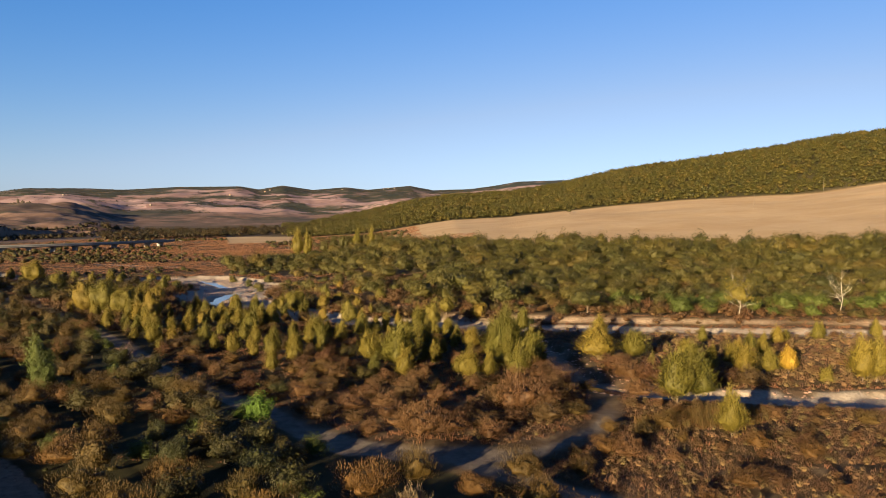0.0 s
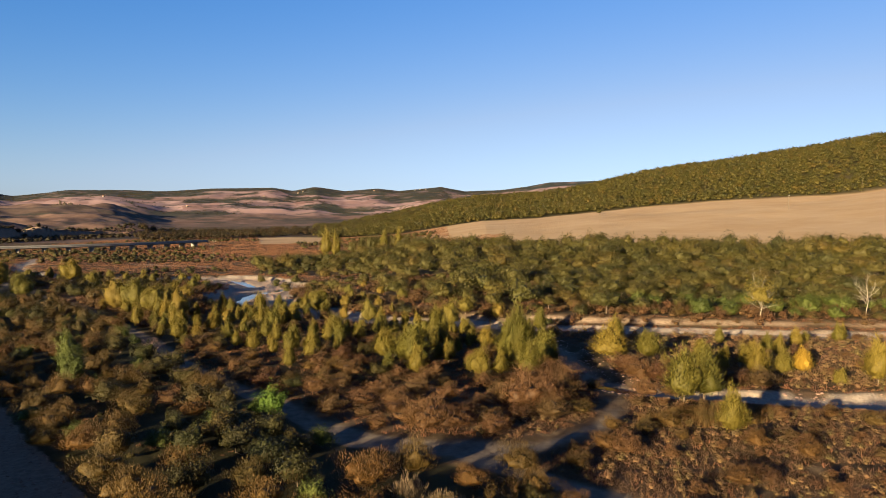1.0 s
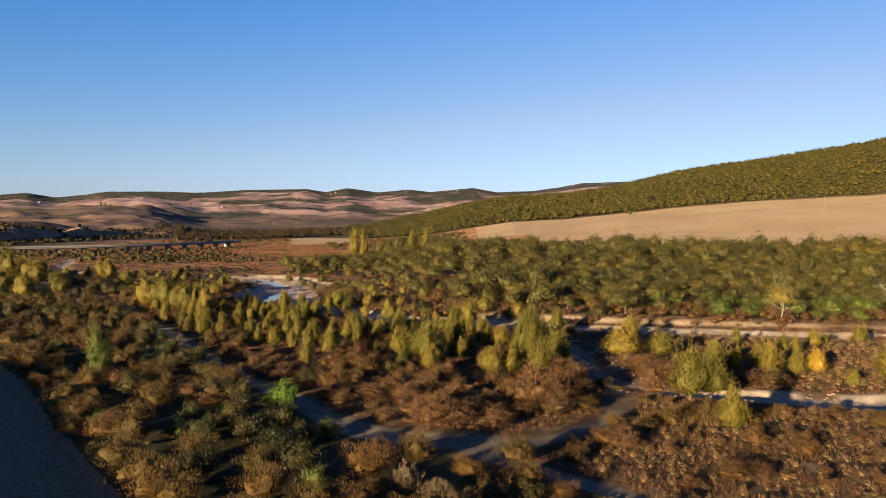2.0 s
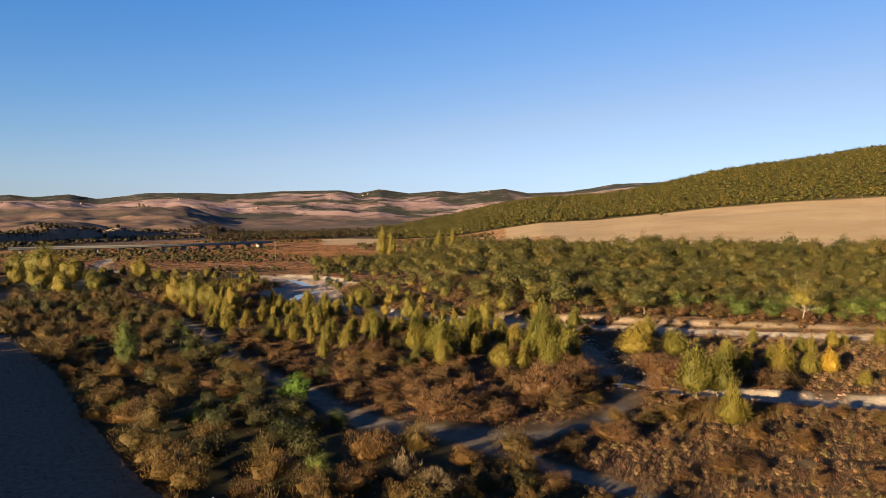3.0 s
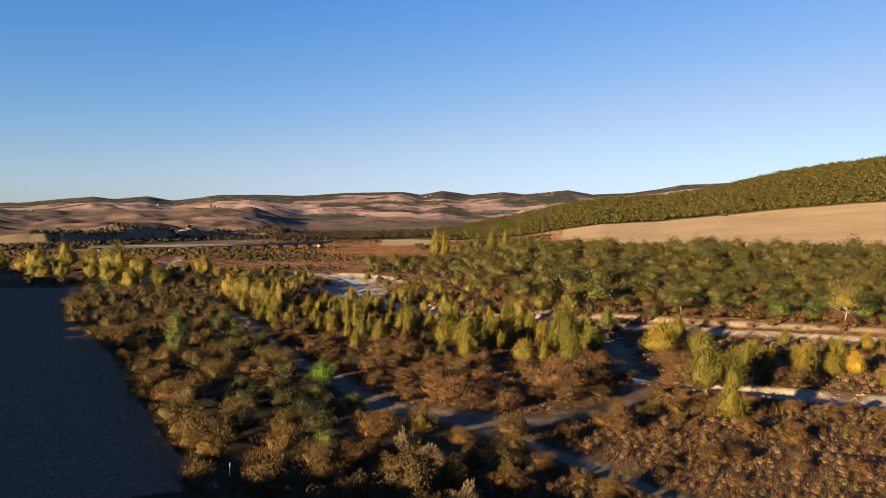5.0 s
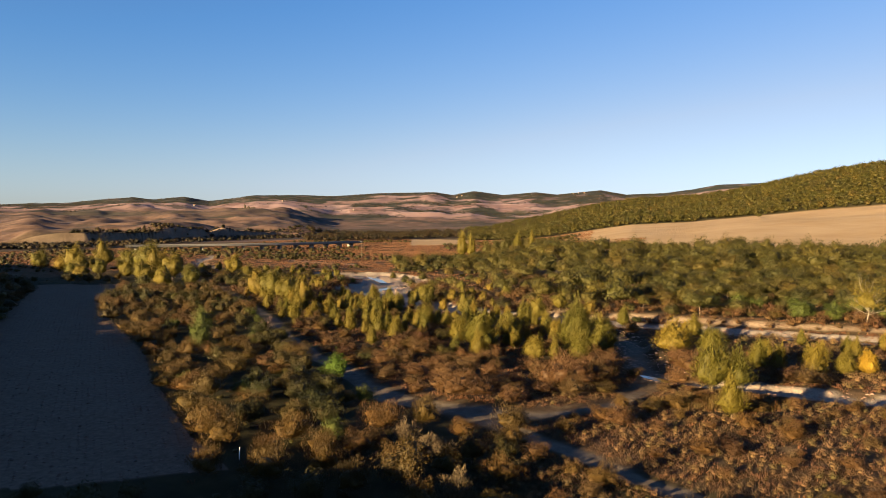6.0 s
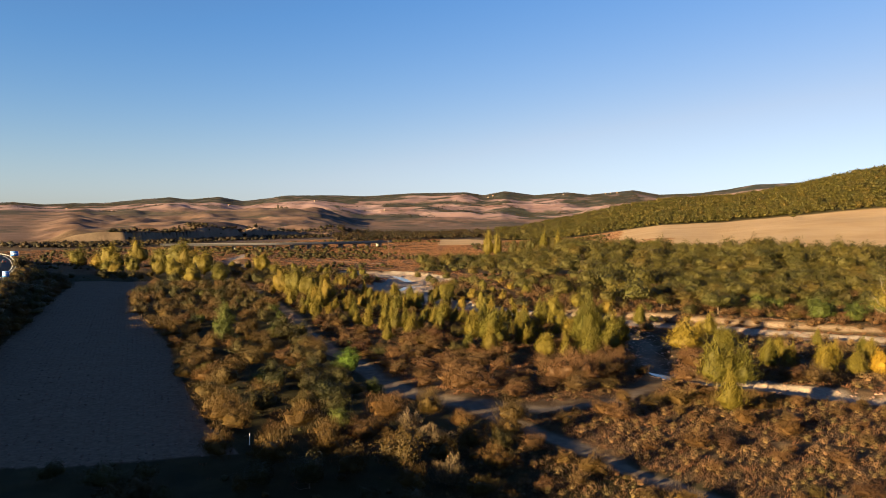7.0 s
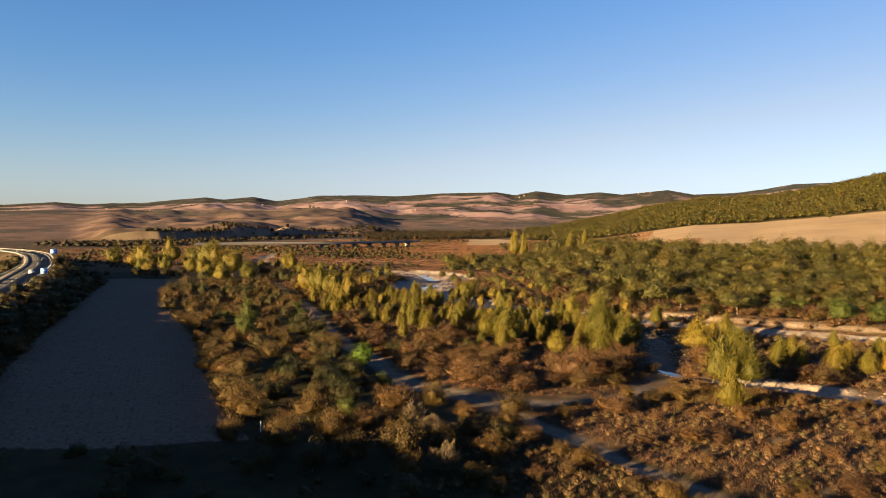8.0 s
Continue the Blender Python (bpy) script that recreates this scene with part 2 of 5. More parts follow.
def build_ground():
    rings = [2.0]
    while rings[-1] < 4900:
        r = rings[-1]
        rings.append(r + (4.0 if r < 60 else 0.85 if r < 232 else max(1.2, (0.006 if r < 400 else 0.0135) * r) if not 760 < r < 1250 else 4.5))
    angles = list(np.arange(-60, 40, 0.25)) + list(np.arange(40, 300, 2.0))
    r, a = np.meshgrid(np.array(rings), np.radians(np.array(angles)), indexing="ij")
    x, y = CX + r * np.sin(a), CY + r * np.cos(a)
    z = height(x, y)
    n, m = r.shape
    verts = np.stack([x, y, z], -1).reshape(-1, 3)
    i, j = np.meshgrid(np.arange(n - 1), np.arange(m), indexing="ij")
    k = (j + 1) % m
    quads = np.stack([i * m + j, i * m + k, (i + 1) * m + k, (i + 1) * m + j], -1).reshape(-1, 4)
    mesh = bpy.data.meshes.new("ground")
    hub = len(verts)
    verts = np.vstack([verts, [[CX, CY, height(CX, CY)]]])
    fan = [(hub, (j + 1) % m, j) for j in range(m)]
    mesh.from_pydata(verts.tolist(), [], [tuple(q[::-1]) for q in quads.tolist()] + fan)
    mesh.polygons.foreach_set("use_smooth", [True] * len(mesh.polygons))
    X, Y = verts[:, 0], verts[:, 1]
    D, AZ = np.hypot(X - CX, Y - CY), np.degrees(np.arctan2(X - CX, Y - CY))
    g1, _ = line_gap(X, Y, RIVER_FAR)
    g2, _ = line_gap(X, Y, RIVER_NEAR)
    w1 = np.interp(X, (-160, -140, -90, -60, -30, 20, 60), (4, 15, 21, 14, 9, 7, 6.5))
    # the side channel's link gets less pale gravel, its shade put into the colour
    gravel = np.maximum(smooth(w1 + 2.5, w1 - 0.5, g1 + 1.5 * fbm(X, Y, 7, 23, 3)), smooth(7.5, 4.5, g2 + 3.0 * smooth(42, 34, X) + 1.5 * fbm(X, Y, 6, 29, 3)) * (1 - 0.6 * smooth(36, 30, X)))
    bar, _ = line_gap(X, Y, [(-223, 437), (-196, 427), (-165, 417)])
    gravel = np.maximum(gravel, smooth(5, 3, bar))
    t1, _ = line_gap(X, Y, TRACK)
    t2, _ = line_gap(X, Y, TRACK_SIDE)
    t1 = t1 - 0.5 * smooth(-24, -10, X) * smooth(14, 4, X)
    t1 = t1 + 1.1 * smooth(8, 14, X)
    track = np.maximum(smooth(2.7, 1.4, t1 + 0.5 * fbm(X, Y, 4, 83, 2)), smooth(2.2, 1.1, t2 + 0.4 * fbm(X, Y, 4, 89, 2)))
    track = track * (1 - smooth(100, 112, Y) * smooth(16, 22, X))
    stubble = smooth(468, 482, D) * smooth(1036, 1026, D + 8 * value_noise(X, Y, 60, 5)) * smooth(-5.6, -4.9, AZ)
    stubble = np.maximum(stubble, inside(X, Y, PATCH) * 1.0)
    plough = inside(X, Y, FIELD) * 1.0
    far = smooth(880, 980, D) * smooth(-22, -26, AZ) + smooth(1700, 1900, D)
    clay = np.clip(smooth(w1 + 14, w1 + 8, g1) + smooth(16, 11, g2) * smooth(38, 46, X) + 0.55 * smooth(700, 780, D), 0, 1)
    woody = np.maximum(smooth(0.15, 0.3, fbm(X, Y, 230, 91, 5)), smooth(0.6, 0.85, np.abs(fbm(X, Y, 420, 79, 4)))) * smooth(1500, 2700, D)
    woody = np.maximum(woody, smooth(3950, 4150, D + 250 * value_noise(X, Y, 300, 93)))
    # dark floor under wood and scrub: leaf litter with the plants' shade painted in
    litter_shade = np.maximum(smooth(205, 212, Y) * smooth(474, 466, D) * smooth(0, 6, AZ), smooth(1030, 1040, D) * smooth(1700, 1600, D) * smooth(-16, -10, AZ))
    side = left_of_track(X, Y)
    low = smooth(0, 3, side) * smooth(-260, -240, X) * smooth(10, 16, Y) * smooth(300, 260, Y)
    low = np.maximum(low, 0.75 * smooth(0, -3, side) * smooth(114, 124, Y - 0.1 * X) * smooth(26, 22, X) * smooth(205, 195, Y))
    litter_shade = np.maximum(litter_shade, low * (1 - gravel) * (1 - np.minimum(track * 1.3, 1)) * (1 - plough))
    for name, values in (("gravel", gravel), ("track", track), ("stubble", stubble), ("plough", plough), ("clay", clay), ("brown", smooth(2700, 2350, D)), ("woody", woody), ("litter_shade", litter_shade), ("far", np.clip(far, 0, 1))):
        layer = mesh.attributes.new(name, "FLOAT", "POINT")
        layer.data.foreach_set("value", np.asarray(values, np.float32))
    ob = new("ground", mesh)
    tagged(ob, "dry grassy river plain rising to bare rolling hills", "ground", kind="structure")
    return ob


# ---- materials ----
class Nodes:
    """Short ways to write a node material."""

    def __init__(self, name):
        self.mat = bpy.data.materials.new(name)
        self.mat.use_nodes = True
        self.tree = self.mat.node_tree
        self.shader = self.tree.nodes["Principled BSDF"]
        self.out = self.tree.nodes["Material Output"]
        self.place = self.tree.nodes.new("ShaderNodeTexCoord").outputs["Object"]

    def put(self, socket, value):
        if isinstance(value, bpy.types.NodeSocket):
            self.tree.links.new(value, socket)
        elif isinstance(value, tuple) and len(value) == 3:
            socket.default_value = (*value, 1.0) if len(socket.default_value) == 4 else value
        else:
            socket.default_value = value

    def noise(self, scale, detail=4.0, rough=0.55, warp=0.0, stretch=None):
        n = self.tree.nodes.new("ShaderNodeTexNoise")
        n.inputs["Scale"].default_value, n.inputs["Detail"].default_value = scale, detail
        n.inputs["Roughness"].default_value, n.inputs["Distortion"].default_value = rough, warp
        where = self.place
        if stretch:
            s = self.tree.nodes.new("ShaderNodeMapping")
            s.inputs["Scale"].default_value = stretch[:3]
            s.inputs["Rotation"].default_value = (0, 0, radians(stretch[3]))
            self.tree.links.new(where, s.inputs["Vector"])
            where = s.outputs[0]
        self.tree.links.new(where, n.inputs["Vector"])
        return n.outputs["Fac"]

    def cells(self, scale, feature="F1", output="Distance"):
        n = self.tree.nodes.new("ShaderNodeTexVoronoi")
        n.feature = feature
        n.inputs["Scale"].default_value = scale
        self.tree.links.new(self.place, n.inputs["Vector"])
        return n.outputs[output]

    def ramp(self, fac, *stops):
        n = self.tree.nodes.new("ShaderNodeValToRGB")
        e = n.color_ramp.elements
        while len(e) < len(stops):
            e.new(0.5)
        for item, (at, colour) in zip(e, stops):
            item.position, item.color = at, ((*colour, 1) if isinstance(colour, tuple) else (colour, colour, colour, 1))
        self.put(n.inputs["Fac"], fac)
        return n.outputs["Color"]

    def mix(self, fac, a, b, blend="MIX"):
        n = self.tree.nodes.new("ShaderNodeMix")
        n.data_type, n.blend_type = "RGBA", blend
        self.put(n.inputs[0], fac), self.put(n.inputs[6], a), self.put(n.inputs[7], b)
        return n.outputs[2]

    def maths(self, what, a, b=0.0, clamp=False):
        n = self.tree.nodes.new("ShaderNodeMath")
        n.operation, n.use_clamp = what, clamp
        self.put(n.inputs[0], a), self.put(n.inputs[1], b)
        return n.outputs[0]

    def layer(self, name):
        n = self.tree.nodes.new("ShaderNodeAttribute")
        n.attribute_name = name
        return n.outputs["Fac"]

    def chance(self):
        return self.tree.nodes.new("ShaderNodeObjectInfo").outputs["Random"]

    def island(self):
        return self.tree.nodes.new("ShaderNodeNewGeometry").outputs["Random Per Island"]

    def done(self, colour, rough=0.8, bump=None, depth=0.05, metal=0.0, gloss=0.3):
        self.put(self.shader.inputs["Base Color"], colour)
        self.put(self.shader.inputs["Roughness"], rough)
        self.put(self.shader.inputs["Metallic"], metal)
        self.put(self.shader.inputs["Specular IOR Level"], gloss)
        if bump is not None:
            b = self.tree.nodes.new("ShaderNodeBump")
            b.inputs["Distance"].default_value = depth
            self.put(b.inputs["Height"], bump)
            self.tree.links.new(b.outputs[0], self.shader.inputs["Normal"])
        return self.mat


def make_ground_material():
    n = Nodes("ground")
    big, mid, fine = n.noise(0.035, 5), n.noise(0.3, 5), n.noise(3.0, 4)
    dry = n.ramp(mid, (0.3, (0.065, 0.040, 0.022)), (0.5, (0.112, 0.072, 0.042)), (0.68, (0.18, 0.127, 0.074)))
    green = n.ramp(fine, (0.3, (0.035, 0.03, 0.011)), (0.7, (0.085, 0.066, 0.024)))
    base = n.mix(n.ramp(big, (0.48, 0.0), (0.62, 0.55)), dry, green)
    stones = n.ramp(n.cells(2.6, output="Color"), (0.0, (0.30, 0.25, 0.21)), (1.0, (0.62, 0.52, 0.44)))
    gravel = n.mix(n.ramp(n.noise(0.5, 5), (0.35, 0.0), (0.65, 0.7)), stones, (0.46, 0.36, 0.275))
    base = n.mix(n.maths("MULTIPLY", n.layer("gravel"), n.ramp(mid, (0.2, 0.75), (0.6, 1.0))), base, gravel)
    dust = n.ramp(n.noise(0.8, 5), (0.3, (0.15, 0.118, 0.094)), (0.7, (0.26, 0.208, 0.168)))
    base = n.mix(n.layer("track"), base, dust)
    straw = n.ramp(n.noise(0.02, 6, 0.6, 0.4), (0.3, (0.48, 0.32, 0.165)), (0.5, (0.55, 0.385, 0.215)), (0.7, (0.60, 0.435, 0.26)))
    straw = n.mix(n.ramp(n.noise(0.6, 3, stretch=(0.12, 1.0, 1, 62)), (0.4, 0.0), (0.75, 0.35)), straw, (0.43, 0.265, 0.125))
    base = n.mix(n.layer("stubble"), base, straw)
    earth = n.ramp(n.noise(1.2, 6, 0.65), (0.25, (0.145, 0.10, 0.07)), (0.75, (0.30, 0.212, 0.152)))
    base = n.mix(n.layer("plough"), base, earth)
    # leaf litter, coloured nearly black for the shade under the plants
    base = n.mix(n.maths("MULTIPLY", n.layer("litter_shade"), 0.9), base, n.ramp(mid, (0.3, (0.022, 0.022, 0.008)), (0.7, (0.05, 0.045, 0.014))))
    # far hills: bare fields with darker patches, in colours cast bluish for haze
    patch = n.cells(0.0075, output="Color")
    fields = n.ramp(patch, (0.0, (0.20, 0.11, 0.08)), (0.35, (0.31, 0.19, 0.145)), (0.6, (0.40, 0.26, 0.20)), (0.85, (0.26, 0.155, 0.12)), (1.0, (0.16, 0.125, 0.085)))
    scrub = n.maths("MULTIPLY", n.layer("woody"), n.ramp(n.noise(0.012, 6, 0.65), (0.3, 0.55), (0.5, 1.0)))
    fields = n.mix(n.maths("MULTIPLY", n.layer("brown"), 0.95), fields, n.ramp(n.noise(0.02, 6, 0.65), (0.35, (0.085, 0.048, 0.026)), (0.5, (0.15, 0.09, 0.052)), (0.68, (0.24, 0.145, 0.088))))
    # the blue-heavy multiply puts distance haze into the field colour
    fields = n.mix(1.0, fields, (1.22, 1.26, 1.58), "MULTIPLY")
    thin = n.ramp(n.noise(0.009, 9, 0.72), (0.53, 0.0), (0.6, 0.75))
    scrub = n.maths("MAXIMUM", scrub, thin)
    fields = n.mix(scrub, fields, (0.045, 0.05, 0.038))
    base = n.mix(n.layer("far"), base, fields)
    lean = n.tree.nodes.new("ShaderNodeSeparateXYZ")
    n.tree.links.new(n.tree.nodes.new("ShaderNodeNewGeometry").outputs["Normal"], lean.inputs[0])
    clay = n.ramp(n.noise(1.3, 7, 0.7), (0.3, (0.26, 0.18, 0.12)), (0.5, (0.46, 0.34, 0.245)), (0.7, (0.66, 0.51, 0.38)))
    base = n.mix(n.maths("MULTIPLY", n.layer("clay"), n.ramp(lean.outputs["Z"], (0.80, 0.9), (0.93, 0.0))), base, clay)
    base = n.mix(1.0, base, (0.50, 0.50, 0.50), "MULTIPLY")
    relief = n.maths("ADD", n.maths("MULTIPLY", fine, 0.5), n.noise(9.0, 3))
    return n.done(base, 0.95, relief, 0.10, gloss=0.1)


def make_leaf_material(name, stops, through=0.25, spread=0.5):
    """Leaves: the colour runs over the given stops from plant to plant, and lighter and darker from leaf to leaf."""
    n = Nodes(name)
    pick = n.maths("FRACT", n.maths("ADD", n.chance(), n.layer("tint")))
    colour = n.ramp(pick, *[(at, (0.62 * rgb[0], 0.46 * rgb[1], 0.40 * rgb[2])) for at, rgb in stops])
    leaf = n.island()
    colour = n.mix(1.0, colour, n.ramp(leaf, (0.0, 1.0 - spread), (1.0, 1.0 + spread * 0.6)), "MULTIPLY")
    grain = n.noise(5.5, 3, 0.7)
    colour = n.mix(1.0, colour, n.ramp(grain, (0.3, 0.6), (0.7, 1.3)), "MULTIPLY")
    n.done(colour, 0.6, grain, 0.12, gloss=0.2)
    back = n.tree.nodes.new("ShaderNodeBsdfTranslucent")
    n.tree.links.new(colour, back.inputs["Color"])
    both = n.tree.nodes.new("ShaderNodeMixShader")
    both.inputs[0].default_value = through
    n.tree.links.new(n.shader.outputs[0], both.inputs[1])
    n.tree.links.new(back.outputs[0], both.inputs[2])
    n.tree.links.new(both.outputs[0], n.out.inputs["Surface"])
    return n.mat


def make_bark_material(name, dark, light):
    n = Nodes(name)
    grain = n.noise(6.0, 5, stretch=(1, 1, 0.2, 0))
    return n.done(n.ramp(grain, (0.3, dark), (0.7, light)), 0.9, grain, 0.02, gloss=0.1)


def make_plain_material(name, dark, light, rough=0.6, scale=2.0, metal=0.0, gloss=0.4):
    n = Nodes(name)
    grain = n.noise(scale, 5)
    return n.done(n.ramp(grain, (0.3, dark), (0.7, light)), rough, metal=metal, gloss=gloss)


M_GROUND = make_ground_material()
M_OLIVE = make_leaf_material("olive leaves", ((0.0, (0.0287, 0.0343, 0.0046)), (0.2, (0.0631, 0.0641, 0.0061)), (0.4, (0.0343, 0.0476, 0.0057)), (0.6, (0.0802, 0.0669, 0.0072)), (0.8, (0.0488, 0.0417, 0.0061)), (1.0, (0.0544, 0.0669, 0.0067))), 0.12, 0.22)
M_RUST = make_leaf_material("rusty twigs", ((0.0, (0.0656, 0.0413, 0.0141)), (0.25, (0.1077, 0.0717, 0.0207)), (0.5, (0.0772, 0.0610, 0.0174)), (0.75, (0.1275, 0.0881, 0.0282)), (1.0, (0.0887, 0.0521, 0.0182))), 0.12, 0.3)
M_POPLAR = make_leaf_material("poplar leaves", ((0.0, (0.1037, 0.1272, 0.0109)), (0.3, (0.1942, 0.1982, 0.0139)), (0.6, (0.1276, 0.1505, 0.0119)), (0.8, (0.2294, 0.2173, 0.0139)), (1.0, (0.1628, 0.1717, 0.0129))), 0.2, 0.3)
M_OAK = make_leaf_material("oak leaves", ((0.0, (0.0374, 0.0488, 0.0059)), (0.2, (0.0722, 0.0805, 0.0075)), (0.4, (0.0510, 0.0647, 0.0066)), (0.6, (0.0899, 0.0947, 0.0084)), (0.8, (0.0622, 0.0718, 0.0075)), (0.95, (0.0996, 0.0919, 0.0092)), (1.0, (0.0547, 0.0588, 0.0075))), 0.1, 0.18)
M_GREEN = make_leaf_material("green leaves", ((0.0, (0.0609, 0.1019, 0.0090)), (1.0, (0.0853, 0.1304, 0.0108))), 0.15, 0.25)
M_BROOM = make_leaf_material("broom twigs", ((0.0, (0.0536, 0.0458, 0.0069)), (0.3, (0.0895, 0.0669, 0.0089)), (0.6, (0.0620, 0.0582, 0.0075)), (0.8, (0.1012, 0.0682, 0.0100)), (1.0, (0.0732, 0.0484, 0.0089))), 0.12, 0.25)
M_WILLOW = make_leaf_material("willow leaves", ((0.0, (0.1080, 0.1299, 0.0108)), (0.3, (0.1860, 0.1870, 0.0117)), (0.6, (0.1270, 0.1490, 0.0117)), (0.8, (0.2250, 0.2005, 0.0126)), (1.0, (0.1515, 0.1557, 0.0117))), 0.22, 0.22)
M_HEATH = make_leaf_material("heath twigs", ((0.0, (0.0950, 0.0616, 0.0300)), (0.4, (0.1425, 0.0968, 0.0460)), (0.7, (0.0855, 0.0660, 0.0280)), (1.0, (0.1805, 0.1375, 0.0700))), 0.12, 0.3)
M_DARK = make_leaf_material("dark wood leaves", ((0.0, (0.0176, 0.0195, 0.00525)), (0.4, (0.0336, 0.0338, 0.00675)), (0.7, (0.048, 0.0413, 0.0075)), (1.0, (0.04, 0.03, 0.00825))), 0.08, 0.2)
M_WINE = make_leaf_material("dark red leaves", ((0.0, (0.10, 0.025, 0.014)), (1.0, (0.15, 0.04, 0.02))), 0.15, 0.25)
M_REED = make_leaf_material("reed blades", ((0.0, (0.14, 0.105, 0.025)), (0.5, (0.10, 0.10, 0.018)), (1.0, (0.19, 0.125, 0.035))), 0.2, 0.25)
M_YELLOW = make_leaf_material("yellow leaves", ((0.0, (0.38, 0.317, 0.01)), (1.0, (0.427, 0.366, 0.013))), 0.25, 0.3)
M_LIME = make_leaf_material("fresh green leaves", ((0.0, (0.0969, 0.2124, 0.0117)), (1.0, (0.1216, 0.2520, 0.0144))), 0.25, 0.25)
M_SILVER = make_leaf_material("silvery leaves", ((0.0, (0.15, 0.145, 0.085)), (1.0, (0.19, 0.18, 0.11))), 0.15, 0.3)
M_STRAW = make_leaf_material("dry grass", ((0.0, (0.15, 0.085, 0.038)), (0.5, (0.21, 0.128, 0.06)), (1.0, (0.125, 0.078, 0.034))), 0.12, 0.3)
M_TAWNY = make_leaf_material("tawny twigs", ((0.0, (0.1200, 0.0990, 0.0400)), (0.3, (0.1850, 0.1540, 0.0620)), (0.55, (0.1100, 0.1155, 0.0350)), (0.8, (0.2100, 0.1650, 0.0800)), (1.0, (0.1450, 0.1045, 0.0500))), 0.15, 0.3)
M_BARK = make_bark_material("brown bark", (0.07, 0.05, 0.035), (0.17, 0.13, 0.095))
M_PALE = make_bark_material("pale bark", (0.14, 0.12, 0.095), (0.24, 0.21, 0.17))
M_PINK = make_bark_material("pinkish bark", (0.18, 0.105, 0.075), (0.26, 0.16, 0.12))
M_ASPHALT = make_plain_material("asphalt", (0.055, 0.048, 0.042), (0.085, 0.074, 0.064), 0.95, 1.5, 0.0, 0.08)
M_CONCRETE = make_plain_material("concrete", (0.13, 0.12, 0.11), (0.20, 0.185, 0.17), 0.85, 0.8)
M_STEEL = make_plain_material("galvanised steel", (0.16, 0.16, 0.16), (0.25, 0.25, 0.25), 0.6, 3.0, 0.3)
M_WHITE = make_plain_material("white paint", (0.7, 0.7, 0.7), (0.8, 0.8, 0.8), 0.5)
M_BLUE = make_plain_material("blue sign", (0.02, 0.14, 0.5), (0.03, 0.17, 0.56), 0.4)
M_WOOD = make_bark_material("weathered pole wood", (0.0750, 0.0600, 0.0450), (0.1200, 0.1000, 0.0775))


M_CAR_WHITE = make_plain_material("white car paint", (0.72, 0.72, 0.72), (0.76, 0.76, 0.76), 0.25)
M_CAR_DARK = make_plain_material("dark car paint", (0.03, 0.03, 0.035), (0.045, 0.045, 0.05), 0.25)
M_GLASS = make_plain_material("dark window glass", (0.015, 0.018, 0.02), (0.02, 0.024, 0.026), 0.08, gloss=0.7)
M_RED = make_plain_material("red lamp glass", (0.4, 0.02, 0.02), (0.5, 0.03, 0.02), 0.2)
M_RUBBER = make_plain_material("tyre rubber", (0.02, 0.02, 0.02), (0.035, 0.035, 0.035), 0.8)
M_CLAY = make_plain_material("ruin stone", (0.0250, 0.0170, 0.0120), (0.0425, 0.0300, 0.0220), 0.9, 0.3)
M_PLASTER = make_plain_material("house plaster", (0.1400, 0.1250, 0.1050), (0.1800, 0.1600, 0.1400), 0.9, 0.4)
M_TILE = make_plain_material("roof tiles", (0.24, 0.11, 0.07), (0.36, 0.18, 0.11), 0.85, 1.5)
M_CLOD = make_leaf_material("dry clods", ((0.0, (0.12, 0.094, 0.072)), (1.0, (0.21, 0.165, 0.128))), 0.0, 0.25)
M_STONE = make_leaf_material("river stone", ((0.0, (0.30, 0.25, 0.21)), (0.5, (0.44, 0.37, 0.31)), (1.0, (0.36, 0.31, 0.27))), 0.0, 0.25)


def make_water_material():
    n = Nodes("river water")
    ripple = n.noise(1.6, 4, stretch=(1, 0.5, 1, 20))
    return n.done((0.02, 0.03, 0.035), 0.06, ripple, 0.03, gloss=0.6)


M_WATER = make_water_material()


# ---- building blocks ----
def mesh_of(name, verts, faces, material, smoothed=False):
    """A mesh from an (n, 3) array and an (m, 3 or 4) array."""
    verts, faces = np.asarray(verts, np.float32), np.asarray(faces, np.int32)
    mesh = bpy.data.meshes.new(name)
    mesh.vertices.add(len(verts))
    mesh.vertices.foreach_set("co", verts.ravel())
    k = faces.shape[1]
    mesh.loops.add(faces.size)
    mesh.loops.foreach_set("vertex_index", faces.ravel())
    mesh.polygons.add(len(faces))
    mesh.polygons.foreach_set("loop_start", np.arange(0, faces.size, k, dtype=np.int32))
    mesh.polygons.foreach_set("loop_total", np.full(len(faces), k, np.int32))
    if smoothed:
        mesh.polygons.foreach_set("use_smooth", np.ones(len(faces), bool))
    mesh.update(calc_edges=True)
    mesh.materials.append(material)
    return mesh


def part(name, data, parent, label=""):
    ob = new(name, data)
    ob.parent = parent
    return tagged(ob, label)


def rand_dirs(rng, n):
    v = rng.normal(size=(n, 3))
    return v / np.linalg.norm(v, axis=1, keepdims=True)


